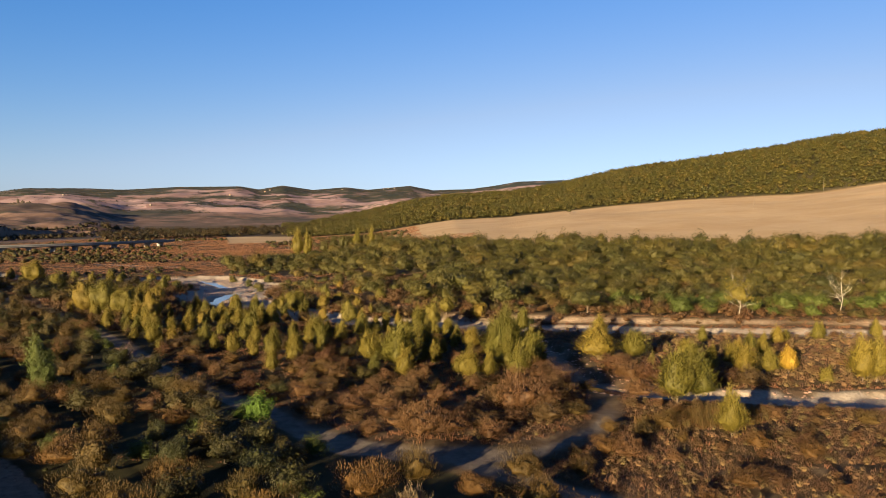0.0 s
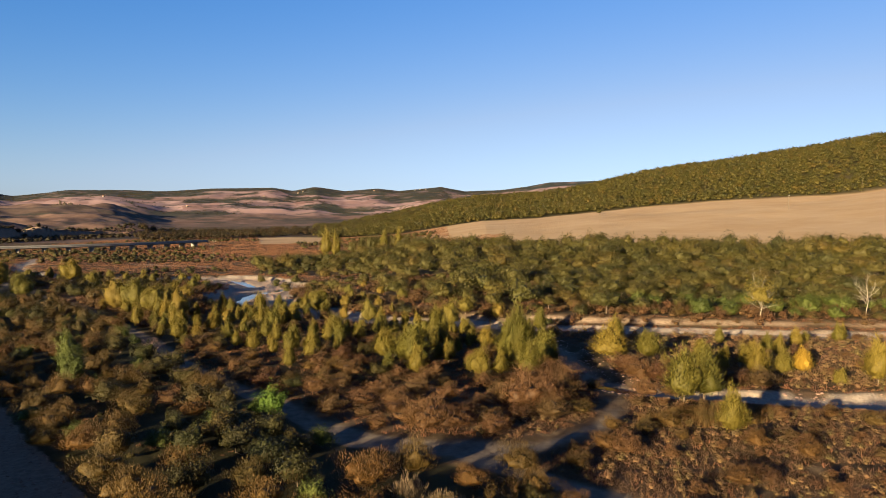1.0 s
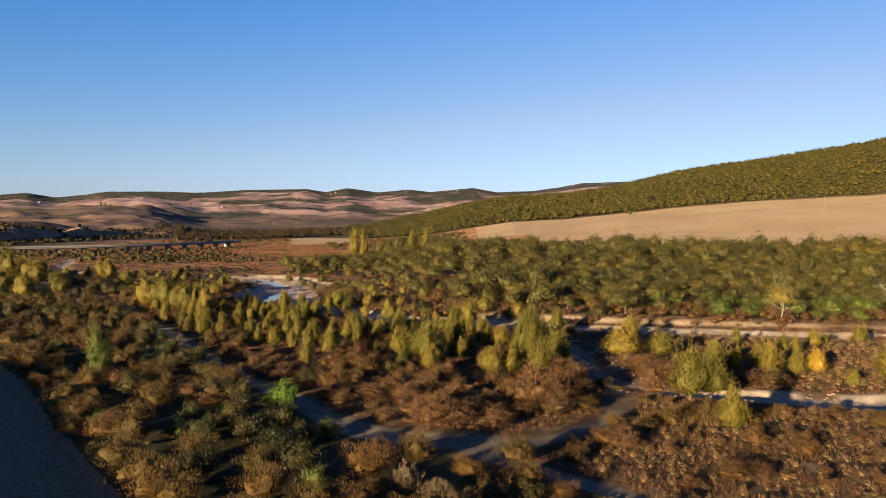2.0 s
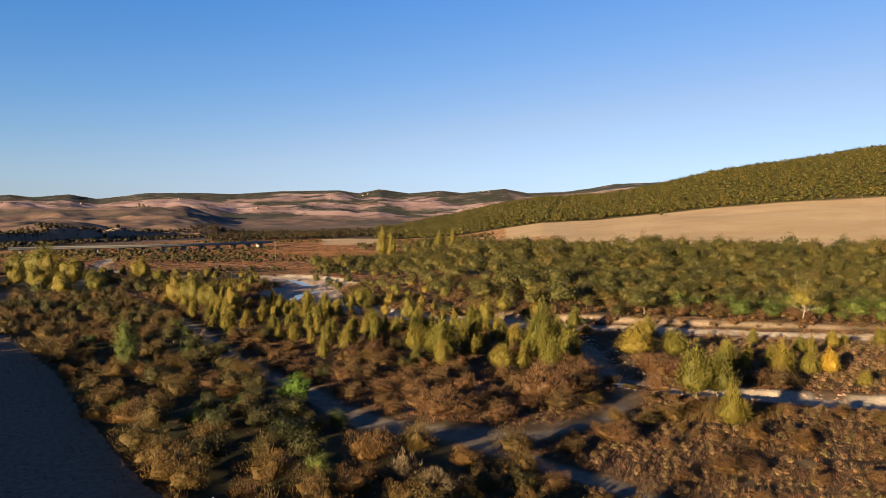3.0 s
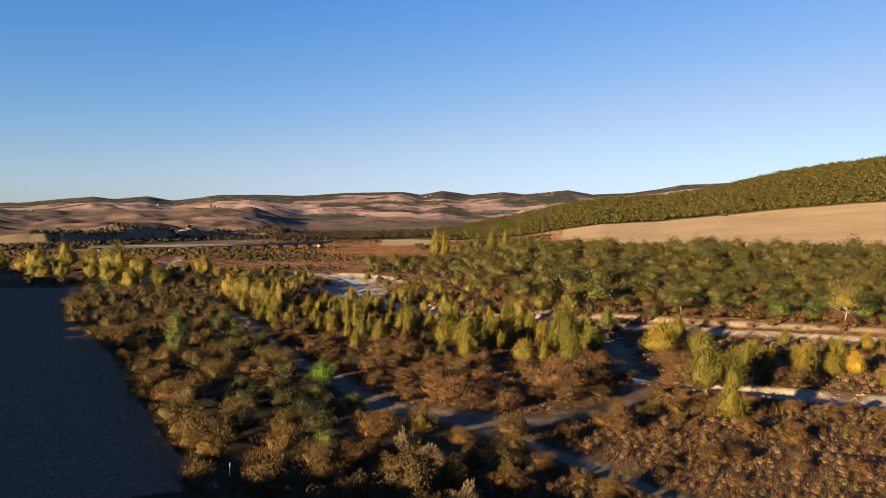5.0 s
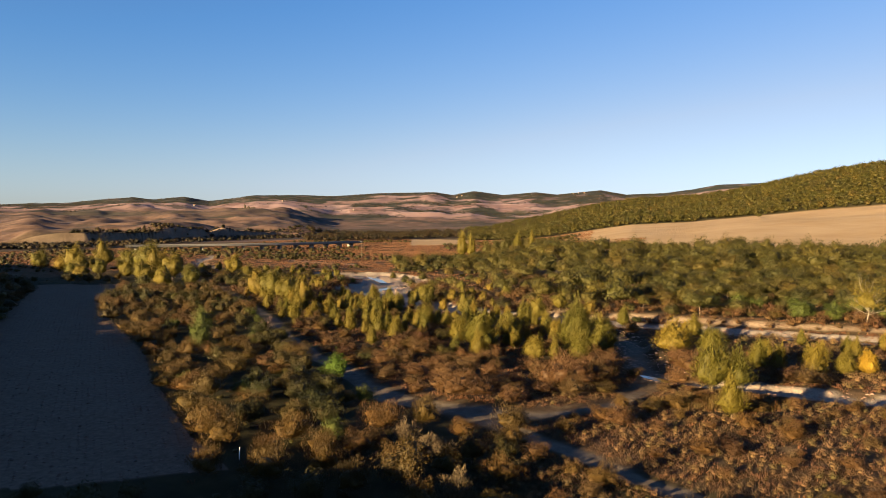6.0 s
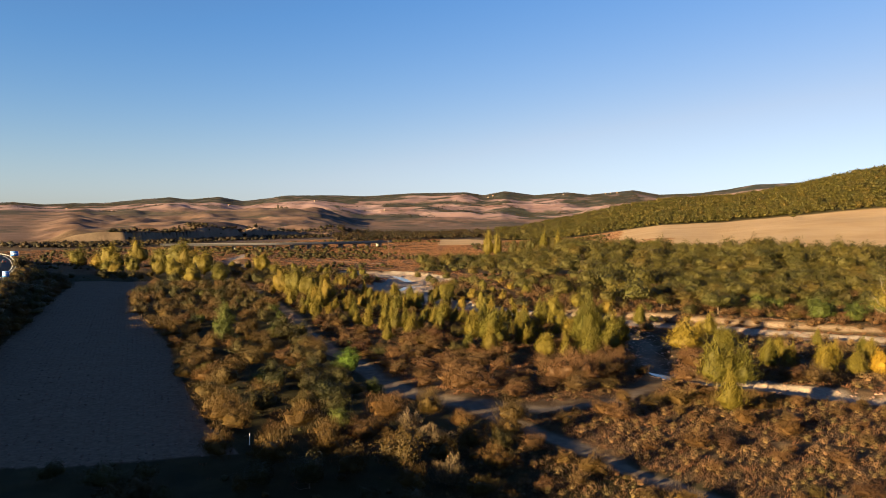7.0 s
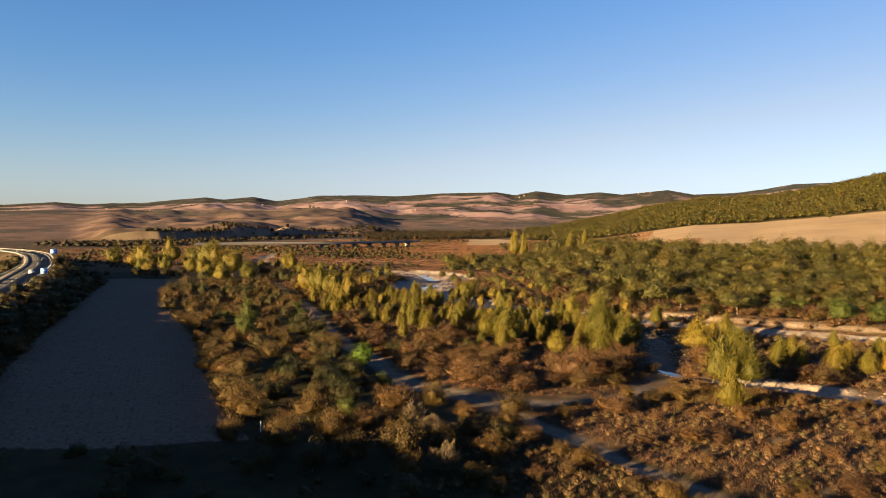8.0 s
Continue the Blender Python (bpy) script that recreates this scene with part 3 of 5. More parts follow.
def leaf_cards(rng, centres, facing, size, slim=0.55, stir=0.65):
    """Pointed leaves at the centres, roughly facing the given ways, as verts and triangles."""
    n = len(centres)
    facing = facing / (np.linalg.norm(facing, axis=1, keepdims=True) + 1e-9) + stir * rand_dirs(rng, n)
    facing /= np.linalg.norm(facing, axis=1, keepdims=True) + 1e-9
    a = np.cross(facing, rand_dirs(rng, n))
    a /= np.linalg.norm(a, axis=1, keepdims=True) + 1e-9
    b = np.cross(facing, a)
    s = (size * rng.uniform(0.6, 1.35, n))[:, None]
    verts = np.stack([centres + a * s, centres - a * s * 0.6 + b * s * slim * 1.1, centres - a * s * 0.6 - b * s * slim * 1.1], 1).reshape(-1, 3)
    return verts, np.arange(3 * n).reshape(-1, 3)


def ball(level):
    """Corners and triangles of a ball, from which leaf masses are shaped."""
    bm = bmesh.new()
    bmesh.ops.create_icosphere(bm, subdivisions=level, radius=1.0)
    bm.verts.index_update()
    out = np.array([v.co[:] for v in bm.verts]), np.array([[v.index for v in f.verts] for f in bm.faces])
    bm.free()
    return out


BALLS = {level: ball(level) for level in (1, 2, 3)}


def crown(rng, tall, wide, low, total, size, lobes=9, swell=0.36, point=0.0, level=3, blade=0.0, core=0.78, fuzz=0.2, stir=0.55):
    """A lobed crown from low * tall to tall: a dented inner mass under a coat of leaves that face outwards or,
    with blade, of twigs of that length that point up and out. Verts and triangles."""
    hub = rand_dirs(rng, lobes)
    hub[:, 2] = np.abs(hub[:, 2]) * 0.9 - 0.15
    hub /= np.linalg.norm(hub, axis=1, keepdims=True)
    bulge, tight = rng.uniform(0.45, 1.3, lobes), lobes * rng.uniform(0.6, 1.4, lobes)
    mid = tall * (0.34 + 0.4 * low)

    def shape(v, grow):
        b = bulge * np.exp(tight * (v @ hub.T - 1.0))
        best = b.argmax(1)
        u = v * ((0.98 - 0.75 * swell + swell * b.max(1)) * grow)[:, None]
        thin = (1.0 - point * np.clip(u[:, 2], 0, 1) ** 1.1)[:, None]
        z = mid + np.where(u[:, 2] > 0, u[:, 2] * (tall - mid), u[:, 2] * (mid - low * tall) * 1.2)
        at = np.concatenate([u[:, :2] * wide * thin, np.maximum(z, 0.03)[:, None]], 1)
        normal = v * (1.0 / wide, 1.0 / wide, (1.0 + point) / (tall - mid)) * wide
        normal = normal / (np.linalg.norm(normal, axis=1, keepdims=True) + 1e-6) + 0.9 * (v - hub[best])
        return at, normal / (np.linalg.norm(normal, axis=1, keepdims=True) + 1e-6)

    b, f = BALLS[level]
    turn = rng.uniform(0, 6.28)
    b = b @ np.array([[math.cos(turn), math.sin(turn), 0], [-math.sin(turn), math.cos(turn), 0], [0, 0, 1]])
    inner = (shape(b, core * rng.uniform(0.86, 1.1, len(b)))[0], f)
    v = rand_dirs(rng, total)
    v[:, 2] = np.where((v[:, 2] < -0.35) & (rng.uniform(0, 1, total) < 0.7), -v[:, 2], v[:, 2])
    grow = np.where(rng.uniform(0, 1, total) < 0.75, rng.uniform(core + 0.04, 1.0, total), rng.uniform(1.0, 1.0 + fuzz, total))
    at, normal = shape(v, grow)
    if not blade:
        return joined([leaf_cards(rng, at, normal + (0, 0, 0.15), size, 0.55, stir), inner])
    way = 0.55 * normal + 0.45 * rand_dirs(rng, total) + (0, 0, 0.8)
    way /= np.linalg.norm(way, axis=1, keepdims=True)
    side = np.cross(way, normal + 0.3 * rand_dirs(rng, total))
    side /= np.linalg.norm(side, axis=1, keepdims=True) + 1e-6
    w = rng.uniform(0.6, 1.4, total)[:, None] * size
    tip = at + way * (blade * rng.uniform(0.6, 1.4, total))[:, None]
    twig = np.stack([at + side * w, at - side * w, tip], 1)
    turned = (np.cross(twig[:, 1] - twig[:, 0], twig[:, 2] - twig[:, 0]) * normal).sum(1) < 0
    twig[turned] = twig[turned][:, [1, 0, 2]]
    return joined([(twig.reshape(-1, 3), np.arange(3 * total).reshape(-1, 3)), inner])


def tube(points, radii, sides=5):
    """A tapering limb along the points."""
    points = np.asarray(points, float)
    rings = []
    for k, p in enumerate(points):
        t = points[min(k + 1, len(points) - 1)] - points[max(k - 1, 0)]
        t = t / (np.linalg.norm(t) + 1e-9)
        u = np.cross(t, (0.31, 0.95, 0.05))
        u /= np.linalg.norm(u) + 1e-9
        w = np.cross(t, u)
        ang = np.arange(sides) * 2 * math.pi / sides
        rings.append(p + radii[k] * (np.cos(ang)[:, None] * u + np.sin(ang)[:, None] * w))
    verts = np.concatenate(rings)
    quads = [(k * sides + j, k * sides + (j + 1) % sides, (k + 1) * sides + (j + 1) % sides, (k + 1) * sides + j)
             for k in range(len(points) - 1) for j in range(sides)]
    return verts, np.array(quads)


def joined(pieces):
    verts, faces, done = [], [], 0
    for v, f in pieces:
        verts.append(v), faces.append(np.asarray(f) + done)
        done += len(v)
    return np.concatenate(verts), np.concatenate(faces)


# ---- plants ----
def plant(kind, label, category, stems, leaves, bark, leaf):
    """A plant standing at its foot: its wood and its leaves."""
    thing = new(kind)
    tagged(thing, label, category)
    if stems is not None:
        trunk, boughs = stems
        part("trunk" if category == "tree" else "stem", mesh_of(kind + " wood", *trunk, bark, True), thing)
        tagged(part("limb", mesh_of(kind + " limb", *boughs, bark, True), thing), kind="stuff")
    if leaves is not None:
        part("crown" if category == "tree" else "foliage", mesh_of(kind + " leaves", *leaves, leaf, True), thing)
    return thing


def dome_spots(rng, n, wide, tall, low, lean=0.0):
    """Clump centres over and inside a loose dome."""
    k = (np.arange(n) + 0.5) / n
    turn = np.arange(n) * 2.39996 + rng.uniform(-0.5, 0.5, n)
    up = low + (1 - low) * (1 - k ** 0.75)
    out = np.sqrt(np.clip(1 - ((up - low * 1.15) / (1 - low * 0.9)) ** 2, 0.02, 1)) * rng.uniform(0.6, 1.05, n)
    spots = np.stack([np.cos(turn) * out * wide, np.sin(turn) * out * wide, up * tall], 1)
    spots += rng.normal(0, 0.07, (n, 3)) * (wide, wide, tall * 0.8)
    return spots


def cone_spots(rng, n, wide, tall, low):
    """Clump centres of a narrow, pointed crown."""
    k = rng.uniform(0, 1, n) ** 0.85
    turn = np.arange(n) * 2.39996 + rng.uniform(-0.5, 0.5, n)
    out = wide * np.clip(1.0 - k, 0.02, 1) ** 0.7 * np.clip(k * 4 + 0.55, 0, 1) * rng.uniform(0.35, 1.05, n)
    return np.stack([np.cos(turn) * out, np.sin(turn) * out, (low + (1 - low) * k) * tall], 1)


def wood_to(rng, spots, tall, trunk_r, fork=0.35, every=2):
    """A trunk and limbs that lead to some of the clumps."""
    top = np.array([rng.normal(0, 0.03) * tall, rng.normal(0, 0.03) * tall, tall * 0.82])
    trunk = tube([(0, 0, -0.4), top * 0.4 + rng.normal(0, 0.015, 3) * tall, top], (trunk_r, trunk_r * 0.7, trunk_r * 0.12))
    pieces = []
    for s in spots[::every]:
        root = top * np.clip(s[2] / tall * 0.75 - fork * 0.3, 0.04, 0.9)
        mid = (root + s) / 2 + rng.normal(0, 0.03, 3) * tall + (0, 0, -0.04 * tall)
        pieces.append(tube([root, mid, s], (trunk_r * 0.4, trunk_r * 0.25, trunk_r * 0.07), 4))
    return trunk, joined(pieces)


def leafy_bush(rng, tall=3.0, wide=2.2, total=2500, size=0.095, lobes=13):
    return wood_to(rng, dome_spots(rng, 15, wide * 0.75, tall * 0.75, 0.14), tall, 0.06, every=3), crown(rng, tall, wide, 0.02, total, size, lobes, 0.7, core=0.68, fuzz=0.12, stir=0.65)


def pointed_tree(rng, tall=7.0, wide=2.4, total=2600, size=0.05, lobes=16, trunk_r=0.09, low=0.03, blade=0.42):
    spots = cone_spots(rng, 26, wide * 0.6, tall * 0.85, 0.1)
    return wood_to(rng, spots, tall, trunk_r, every=2), crown(rng, tall, wide, low, total, size, lobes, 0.45, rng.uniform(0.2, 0.55), 3, blade, 0.8, 0.3)


def round_tree(rng, tall=7.0, wide=4.2, total=2100, size=0.17, lobes=15, low=0.16, trunk_r=0.18, swell=0.66, core=0.68):
    spots = dome_spots(rng, 24, wide * 0.75, tall * 0.8, max(low, 0.15))
    return wood_to(rng, spots, tall, trunk_r, every=3), crown(rng, tall, wide, low, total, size, lobes, swell, core=core, fuzz=0.12, stir=0.65)


def twiggy_bush(rng, tall=2.2, wide=1.8, blades=1500, thick=0.022, long=0.26, lobes=10, level=3):
    """Fine twigs that point up and outwards, together a soft lobed dome."""
    return crown(rng, tall * 0.9, wide, 0.0, blades, thick, lobes, 0.66, 0.1, level, long, 0.6, 0.1)


def grass_tuft(rng, tall, wide, blades, thick, lean=0.3):
    """Blades that rise from the ground."""
    foot = np.zeros((blades, 3))
    turn, out = rng.uniform(0, 6.28, blades), wide * np.sqrt(rng.uniform(0, 1, blades))
    foot[:, 0], foot[:, 1] = np.cos(turn) * out, np.sin(turn) * out
    way = rng.normal(0, lean, (blades, 3)) * (1, 1, 0) + (0, 0, 1)
    side = np.cross(way, rand_dirs(rng, blades) * (1, 1, 0.1))
    side /= np.linalg.norm(side, axis=1, keepdims=True) + 1e-6
    w = rng.uniform(0.6, 1.4, blades)[:, None] * thick / 2
    tip = foot + way * (tall * rng.uniform(0.5, 1.0, blades))[:, None]
    return np.stack([foot - side * w, foot + side * w, tip], 1).reshape(-1, 3), np.arange(3 * blades).reshape(-1, 3)


def bare_limbs(rng, tall, wide, n, r=0.09):
    """A leafless tree: forked limbs and thin twigs."""
    spots = dome_spots(rng, n, wide, tall * 0.97, 0.35)
    trunk = tube([(0, 0, -0.3), (0.05 * tall, 0, tall * 0.3), (0.02 * tall, 0.03 * tall, tall * 0.6)], (r, r * 0.8, r * 0.35), 6)
    pieces = []
    for s in spots:
        root = np.array([0.04, 0.01, 1.0]) * tall * np.clip(s[2] / tall * 0.6, 0.15, 0.55)
        mid = root * 0.5 + s * 0.5 + rng.normal(0, 0.04, 3) * tall
        pieces.append(tube([root, mid, s], (r * 0.4, r * 0.24, r * 0.06), 4))
        for _ in range(4):
            tip = mid * 0.4 + s * 0.6 + rng.normal(0, 0.11, 3) * tall + (0, 0, 0.05 * tall)
            pieces.append(tube([mid, (mid + tip) / 2 + rng.normal(0, 0.02, 3) * tall, tip], (r * 0.16, r * 0.1, r * 0.03), 4))
    return trunk, joined(pieces)


def settle(x, y, turn=0.0, size=1.0, tall=None, sink=0.05, z=None):
    tall = size if tall is None else tall
    return pose(x, y, (float(height(x, y)) if z is None else z) - sink, 0, 0, turn) @ Matrix.Diagonal((size, size, tall, 1))


def replica(proto, x, y, turn, size, tall, label="", group="", z=None):
    return tagged(copy_thing(proto, settle(x, y, turn, size, tall, z=z)), label, "", group)


TAKEN = {}


def crowd(x, y, r):
    """True where a plant of that radius would stand in another one."""
    i, j = int(x // 6), int(y // 6)
    return any((x - a) ** 2 + (y - b) ** 2 < (0.95 * (r + q)) ** 2 for di in (-1, 0, 1) for dj in (-1, 0, 1) for a, b, q in TAKEN.get((i + di, j + dj), ()))


def claim(x, y, r):
    TAKEN.setdefault((int(x // 6), int(y // 6)), []).append((x, y, r))


def open_ground(x, y, spare=1.0):
    """1 where plants may stand, 0 on tracks, channels, the road and the ploughed field; for arrays."""
    ok = ~inside(x, y, FIELD) & ((line_gap(x, y, TRACK)[0] > 3.6) | (x < -22) | (x > 13)) & ((x + 10) ** 2 + (y - 78) ** 2 > 50) & ((x - 2) ** 2 + (y - 78) ** 2 > 30)
    for line, w in ((TRACK, 2.6), (TRACK_SIDE, 2.2), (RIVER_NEAR, 6.5), (ROAD, 6.5)):
        ok &= line_gap(x, y, line)[0] > w + spare
    wide = np.interp(x, (-160, -140, -90, -60, -30, 20, 60), (3, 14, 20, 12, 8, 6.5, 6.0))
    return ok & (line_gap(x, y, RIVER_FAR)[0] > wide + spare)


def scatter(protos, n, area, likely, size, radius, group, seed=1, spare=1.0, stout=(0.85, 1.2)):
    """Up to n copies at random places of area (x0, x1, y0, y1); likely(x, y) gives the chance of a plant, for arrays."""
    r = np.random.default_rng(seed)
    tries = n * 14
    x, y = r.uniform(area[0], area[1], tries), r.uniform(area[2], area[3], tries)
    good = (r.uniform(0, 1, tries) < likely(x, y)) & open_ground(x, y, spare)
    made = 0
    for a, b, z in zip(x[good], y[good], height(x[good], y[good])):
        if made == n:
            break
        s = r.uniform(*size)
        if not crowd(a, b, radius * s):
            claim(a, b, radius * s)
            replica(protos[r.integers(len(protos))], a, b, r.uniform(0, 360), s * r.uniform(*stout), s, group=group, z=float(z))
            made += 1


def mass(name, protos, x, y, size, material, label, category, seed=1, dip=0.0):
    """Many alike plants joined into one mesh, with a tint of its own for each. protos: verts and faces."""
    r = np.random.default_rng(seed)
    pick, turn = r.integers(0, len(protos), len(x)), r.uniform(0, 2 * math.pi, len(x))
    z, verts, faces, tint, done = height(x, y) - dip, [], [], [], 0
    for k, (v, f) in enumerate(protos):
        here = np.nonzero(pick == k)[0]
        if not len(here):
            continue
        c, s, g = np.cos(turn[here])[:, None], np.sin(turn[here])[:, None], size[here][:, None]
        h = g * r.uniform(0.85, 1.2, len(here))[:, None]
        w = np.stack([(v[:, 0] * c - v[:, 1] * s) * g + x[here][:, None], (v[:, 0] * s + v[:, 1] * c) * g + y[here][:, None], v[:, 2] * h + z[here][:, None]], -1)
        verts.append(w.reshape(-1, 3))
        faces.append((f[None] + (np.arange(len(here)) * len(v))[:, None, None]).reshape(-1, f.shape[1]) + done)
        tint.append(np.repeat(r.uniform(0, 1, len(here)), len(v)))
        done += len(here) * len(v)
    mesh = mesh_of(name, np.concatenate(verts), np.concatenate(faces), material, True)
    mesh.attributes.new("tint", "FLOAT", "POINT").data.foreach_set("value", np.concatenate(tint).astype(np.float32))
    return tagged(new(name, mesh), label, category, kind="stuff")


rng = np.random.default_rng(5)
OLIVE_BUSH = [plant("leafy_bush", "dense olive-green leafy bush on dry ground", "bush", *leafy_bush(rng), M_BARK, M_OLIVE) for _ in range(5)]
GREEN_BUSH = [plant("green_bush", "fresh dark-green leafy bush among the scrub", "bush", *leafy_bush(rng), M_BARK, M_GREEN) for _ in range(3)]
GOLD_BROOM = [plant("broom_bush", "soft golden-olive broom bush with fine twigs", "bush", None, twiggy_bush(rng, 2.6, 2.2, 3300, 0.019, 0.16, 12), M_BARK, M_BROOM) for _ in range(5)]
RUST_SHRUB = [plant("rust_shrub", "rust-brown twiggy shrub on the river plain", "shrub", None, twiggy_bush(rng, 2.0, 1.8, 3200, 0.016, 0.13, 13), M_BARK, M_RUST) for _ in range(5)]
POPLAR = [plant("poplar_sapling", "young yellow-green poplar with upright limbs", "tree", *pointed_tree(rng), M_BARK, M_POPLAR) for _ in range(5)]
WILLOW = [plant("willow_tree", "golden-green riverside willow with a bushy crown", "tree", *round_tree(rng, 8.0, 3.3, 3200, 0.125, 18, 0.0, 0.12, 0.5, 0.78), M_BARK, M_WILLOW) for _ in range(5)]
OAK = [plant("oak_tree", "dense olive-green oak at the edge of the wood", "tree", *round_tree(rng), M_BARK, M_OAK) for _ in range(5)]
GREEN_TREE = plant("small_tree", "dense fresh-green round tree in the scrub", "tree", *round_tree(rng, 7.0, 3.0, 3000, 0.15, 22, 0.04, 0.12), M_BARK, M_GREEN)
RED_SHRUB = plant("red_shrub", "dark wine-red leafy shrub before the wood", "shrub", *leafy_bush(rng), M_BARK, M_WINE)
SILVER = [plant("silver_shrub", "silvery grey-green twiggy shrub in the scrub", "shrub", None, twiggy_bush(rng, 3.0, 1.9, 2600, 0.03, 0.34, 18), M_BARK, M_SILVER) for _ in range(2)]
LIME_TREE = plant("small_tree", "bright fresh-green round small tree by the track", "tree", *round_tree(rng, 5.0, 2.4, 3600, 0.12, 22, 0.05, 0.1), M_BARK, M_LIME)
YELLOW_TREE = plant("small_tree", "bright yellow autumn-leaved small tree on dry grass", "tree", *pointed_tree(rng, 6.0, 2.2, 3600, 0.045, 14), M_BARK, M_YELLOW)
BIG_POPLAR = plant("black_poplar_tree", "tall broad green-gold poplar among rust shrubs", "tree", *pointed_tree(rng, 13.0, 4.6, 9000, 0.07, 30, 0.22, 0.02, 0.6), M_BARK, M_POPLAR)
GREY_TREE = plant("bare_shrub", "leafless pale pinkish shrub beside the track", "shrub", bare_limbs(rng, 4.3, 2.0, 16, 0.1), None, M_PINK, M_SILVER)
DEAD_TREE = plant("dead_tree", "leafless pale grey dead tree before the wood", "tree", bare_limbs(rng, 14.0, 3.6, 12, 0.15), None, M_PALE, M_SILVER)
THIN_TREE = plant("thin_tree", "thinly leaved yellow-green tree with pale limbs", "tree", bare_limbs(rng, 13.0, 4.8, 14, 0.16), crown(rng, 13.0, 5.4, 0.3, 2200, 0.2, 20, 0.5, 0.0, 2, 0.0, 0.5, 0.3), M_PALE, M_POPLAR)
PROTOS = OLIVE_BUSH + GREEN_BUSH + GOLD_BROOM + RUST_SHRUB + POPLAR + WILLOW + OAK + SILVER + [RED_SHRUB, GREEN_TREE, LIME_TREE, YELLOW_TREE, BIG_POPLAR, GREY_TREE, DEAD_TREE, THIN_TREE]


# ---- the ground and the chosen plants ----
ground = build_ground()
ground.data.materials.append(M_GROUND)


def stand(protos, own_height, radius, group, rows, label=""):
    """Plants at chosen places: x, y, height and, where given, breadth."""
    for k, (x, y, tall, *wide) in enumerate(rows):
        s = tall / own_height
        w = s * (wide[0] if wide else 1.0)
        claim(x, y, radius * w)
        replica(protos[k % len(protos)], x, y, 77.0 * k, w, s, label, group)


stand([LIME_TREE], 5.0, 2.5, "", [(-25.6, 95.2, 5.6)])
stand([GREEN_TREE], 7.0, 2.9, "", [(-74.5, 125, 8.2, 0.9), (-66.3, 112, 7.4, 0.9)])
stand([YELLOW_TREE], 6.0, 2.3, "", [(70.8, 137.9, 5.8)])
stand([BIG_POPLAR], 13.0, 5.0, "", [(12.8, 139.0, 12.6)])
stand([GREY_TREE], 4.3, 4.0, "", [(-63.2, 134.8, 4.8)])
stand([RED_SHRUB], 3.0, 2.0, "", [(113.9, 209.5, 4.2), (-125.3, 296.3, 4.5)])
stand(OAK[:1], 7.0, 3.0, "", [(172, 934, 9.0)], "lone dark tree at the stubble field's edge")
stand(OAK, 7.0, 3.0, "dark trees before the stubble field", [(-62, 482, 12, 1.1), (-47, 480, 14, 1.1), (-33, 474, 13, 1.2), (-20, 462, 12, 1.2), (-77, 486, 11, 1.1), (-8, 450, 12, 1.1), (-92, 487, 10, 1.2), (-40, 468, 11, 1.2), (2, 455, 13), (-28, 455, 11, 1.2), (-55, 470, 9, 1.2)], "dark olive-green oak before the stubble field")
stand([DEAD_TREE], 14.0, 1.5, "", [(123.7, 211.1, 15.0)])
stand([THIN_TREE], 13.0, 4.8, "", [(88.6, 203.0, 14.0)])
stand(OLIVE_BUSH, 3.0, 2.0, "olive-green bushes", [(-23, 86, 4.2), (-18.5, 82, 3.4), (-26.5, 82, 4.6), (-21, 77, 4.0), (-29.5, 85, 4.8), (-34, 98, 4.6), (-39, 101, 4.8), (-46, 112, 4.6), (-54, 119, 4.8), (-31, 91, 4.4), (-62, 130, 4.6), (-72, 139, 4.8)])
for k in range(46):
    at = 288.0 + 4.2 * k
    for (ax, ay), (bx, by) in zip(ROAD, ROAD[1:]):
        n = math.hypot(bx - ax, by - ay)
        if at <= n:
            break
        at -= n
    u, off = at / n, 11.5 + 2.2 * math.sin(2.3 * k)
    stand(OLIVE_BUSH, 3.0, 2.0, "bushes on the road bank", [(ax + (bx - ax) * u - (by - ay) / n * off, ay + (by - ay) * u + (bx - ax) / n * off, 3.0 + 0.6 * math.sin(1.7 * k), 1.15)], "olive-brown bush on the shaded bank under the road")
stand(GREEN_BUSH, 3.0, 2.0, "green bushes in the scrub", [(-31.3, 88.5, 3.8), (-36.7, 81.5, 3.0), (72, 206, 7.0, 0.9), (91, 222, 6.5), (97, 212, 6.0), (108, 214, 6.5), (118, 214, 7.0)])
stand(POPLAR, 7.0, 1.7, "poplars of the river plain", [(19.9, 137.5, 5.6, 0.8), (38.8, 111, 9.0, 1.25), (42.8, 112.6, 7.8, 1.2), (39.8, 92, 7.0, 1.0), (34.3, 148.4, 7.6, 1.9), (42.5, 149, 6.8, 1.4), (60.4, 134.5, 6.6, 1.2), (66.3, 136.8, 5.4, 1.2), (80.9, 129.5, 9.0, 1.1), (84, 130.2, 8.6, 1.1), (-14.9, 141, 7.0, 1.3), (-8.7, 136.5, 9.0, 1.6), (-6, 152, 5.8), (-1.5, 144.5, 5.6), (-20.2, 170, 6.0, 1.3), (-30.4, 164, 6.4, 1.3), (-45.9, 182, 6.4, 1.3), (15, 128, 7.5, 1.3), (18.5, 138, 8.0, 1.3), (13, 136, 7.0, 1.3), (19.5, 148, 7.0, 1.2), (15.5, 151, 7.5, 1.2), (17, 161, 6.5, 1.2), (11, 145, 7.0), (12, 165, 6.0)])
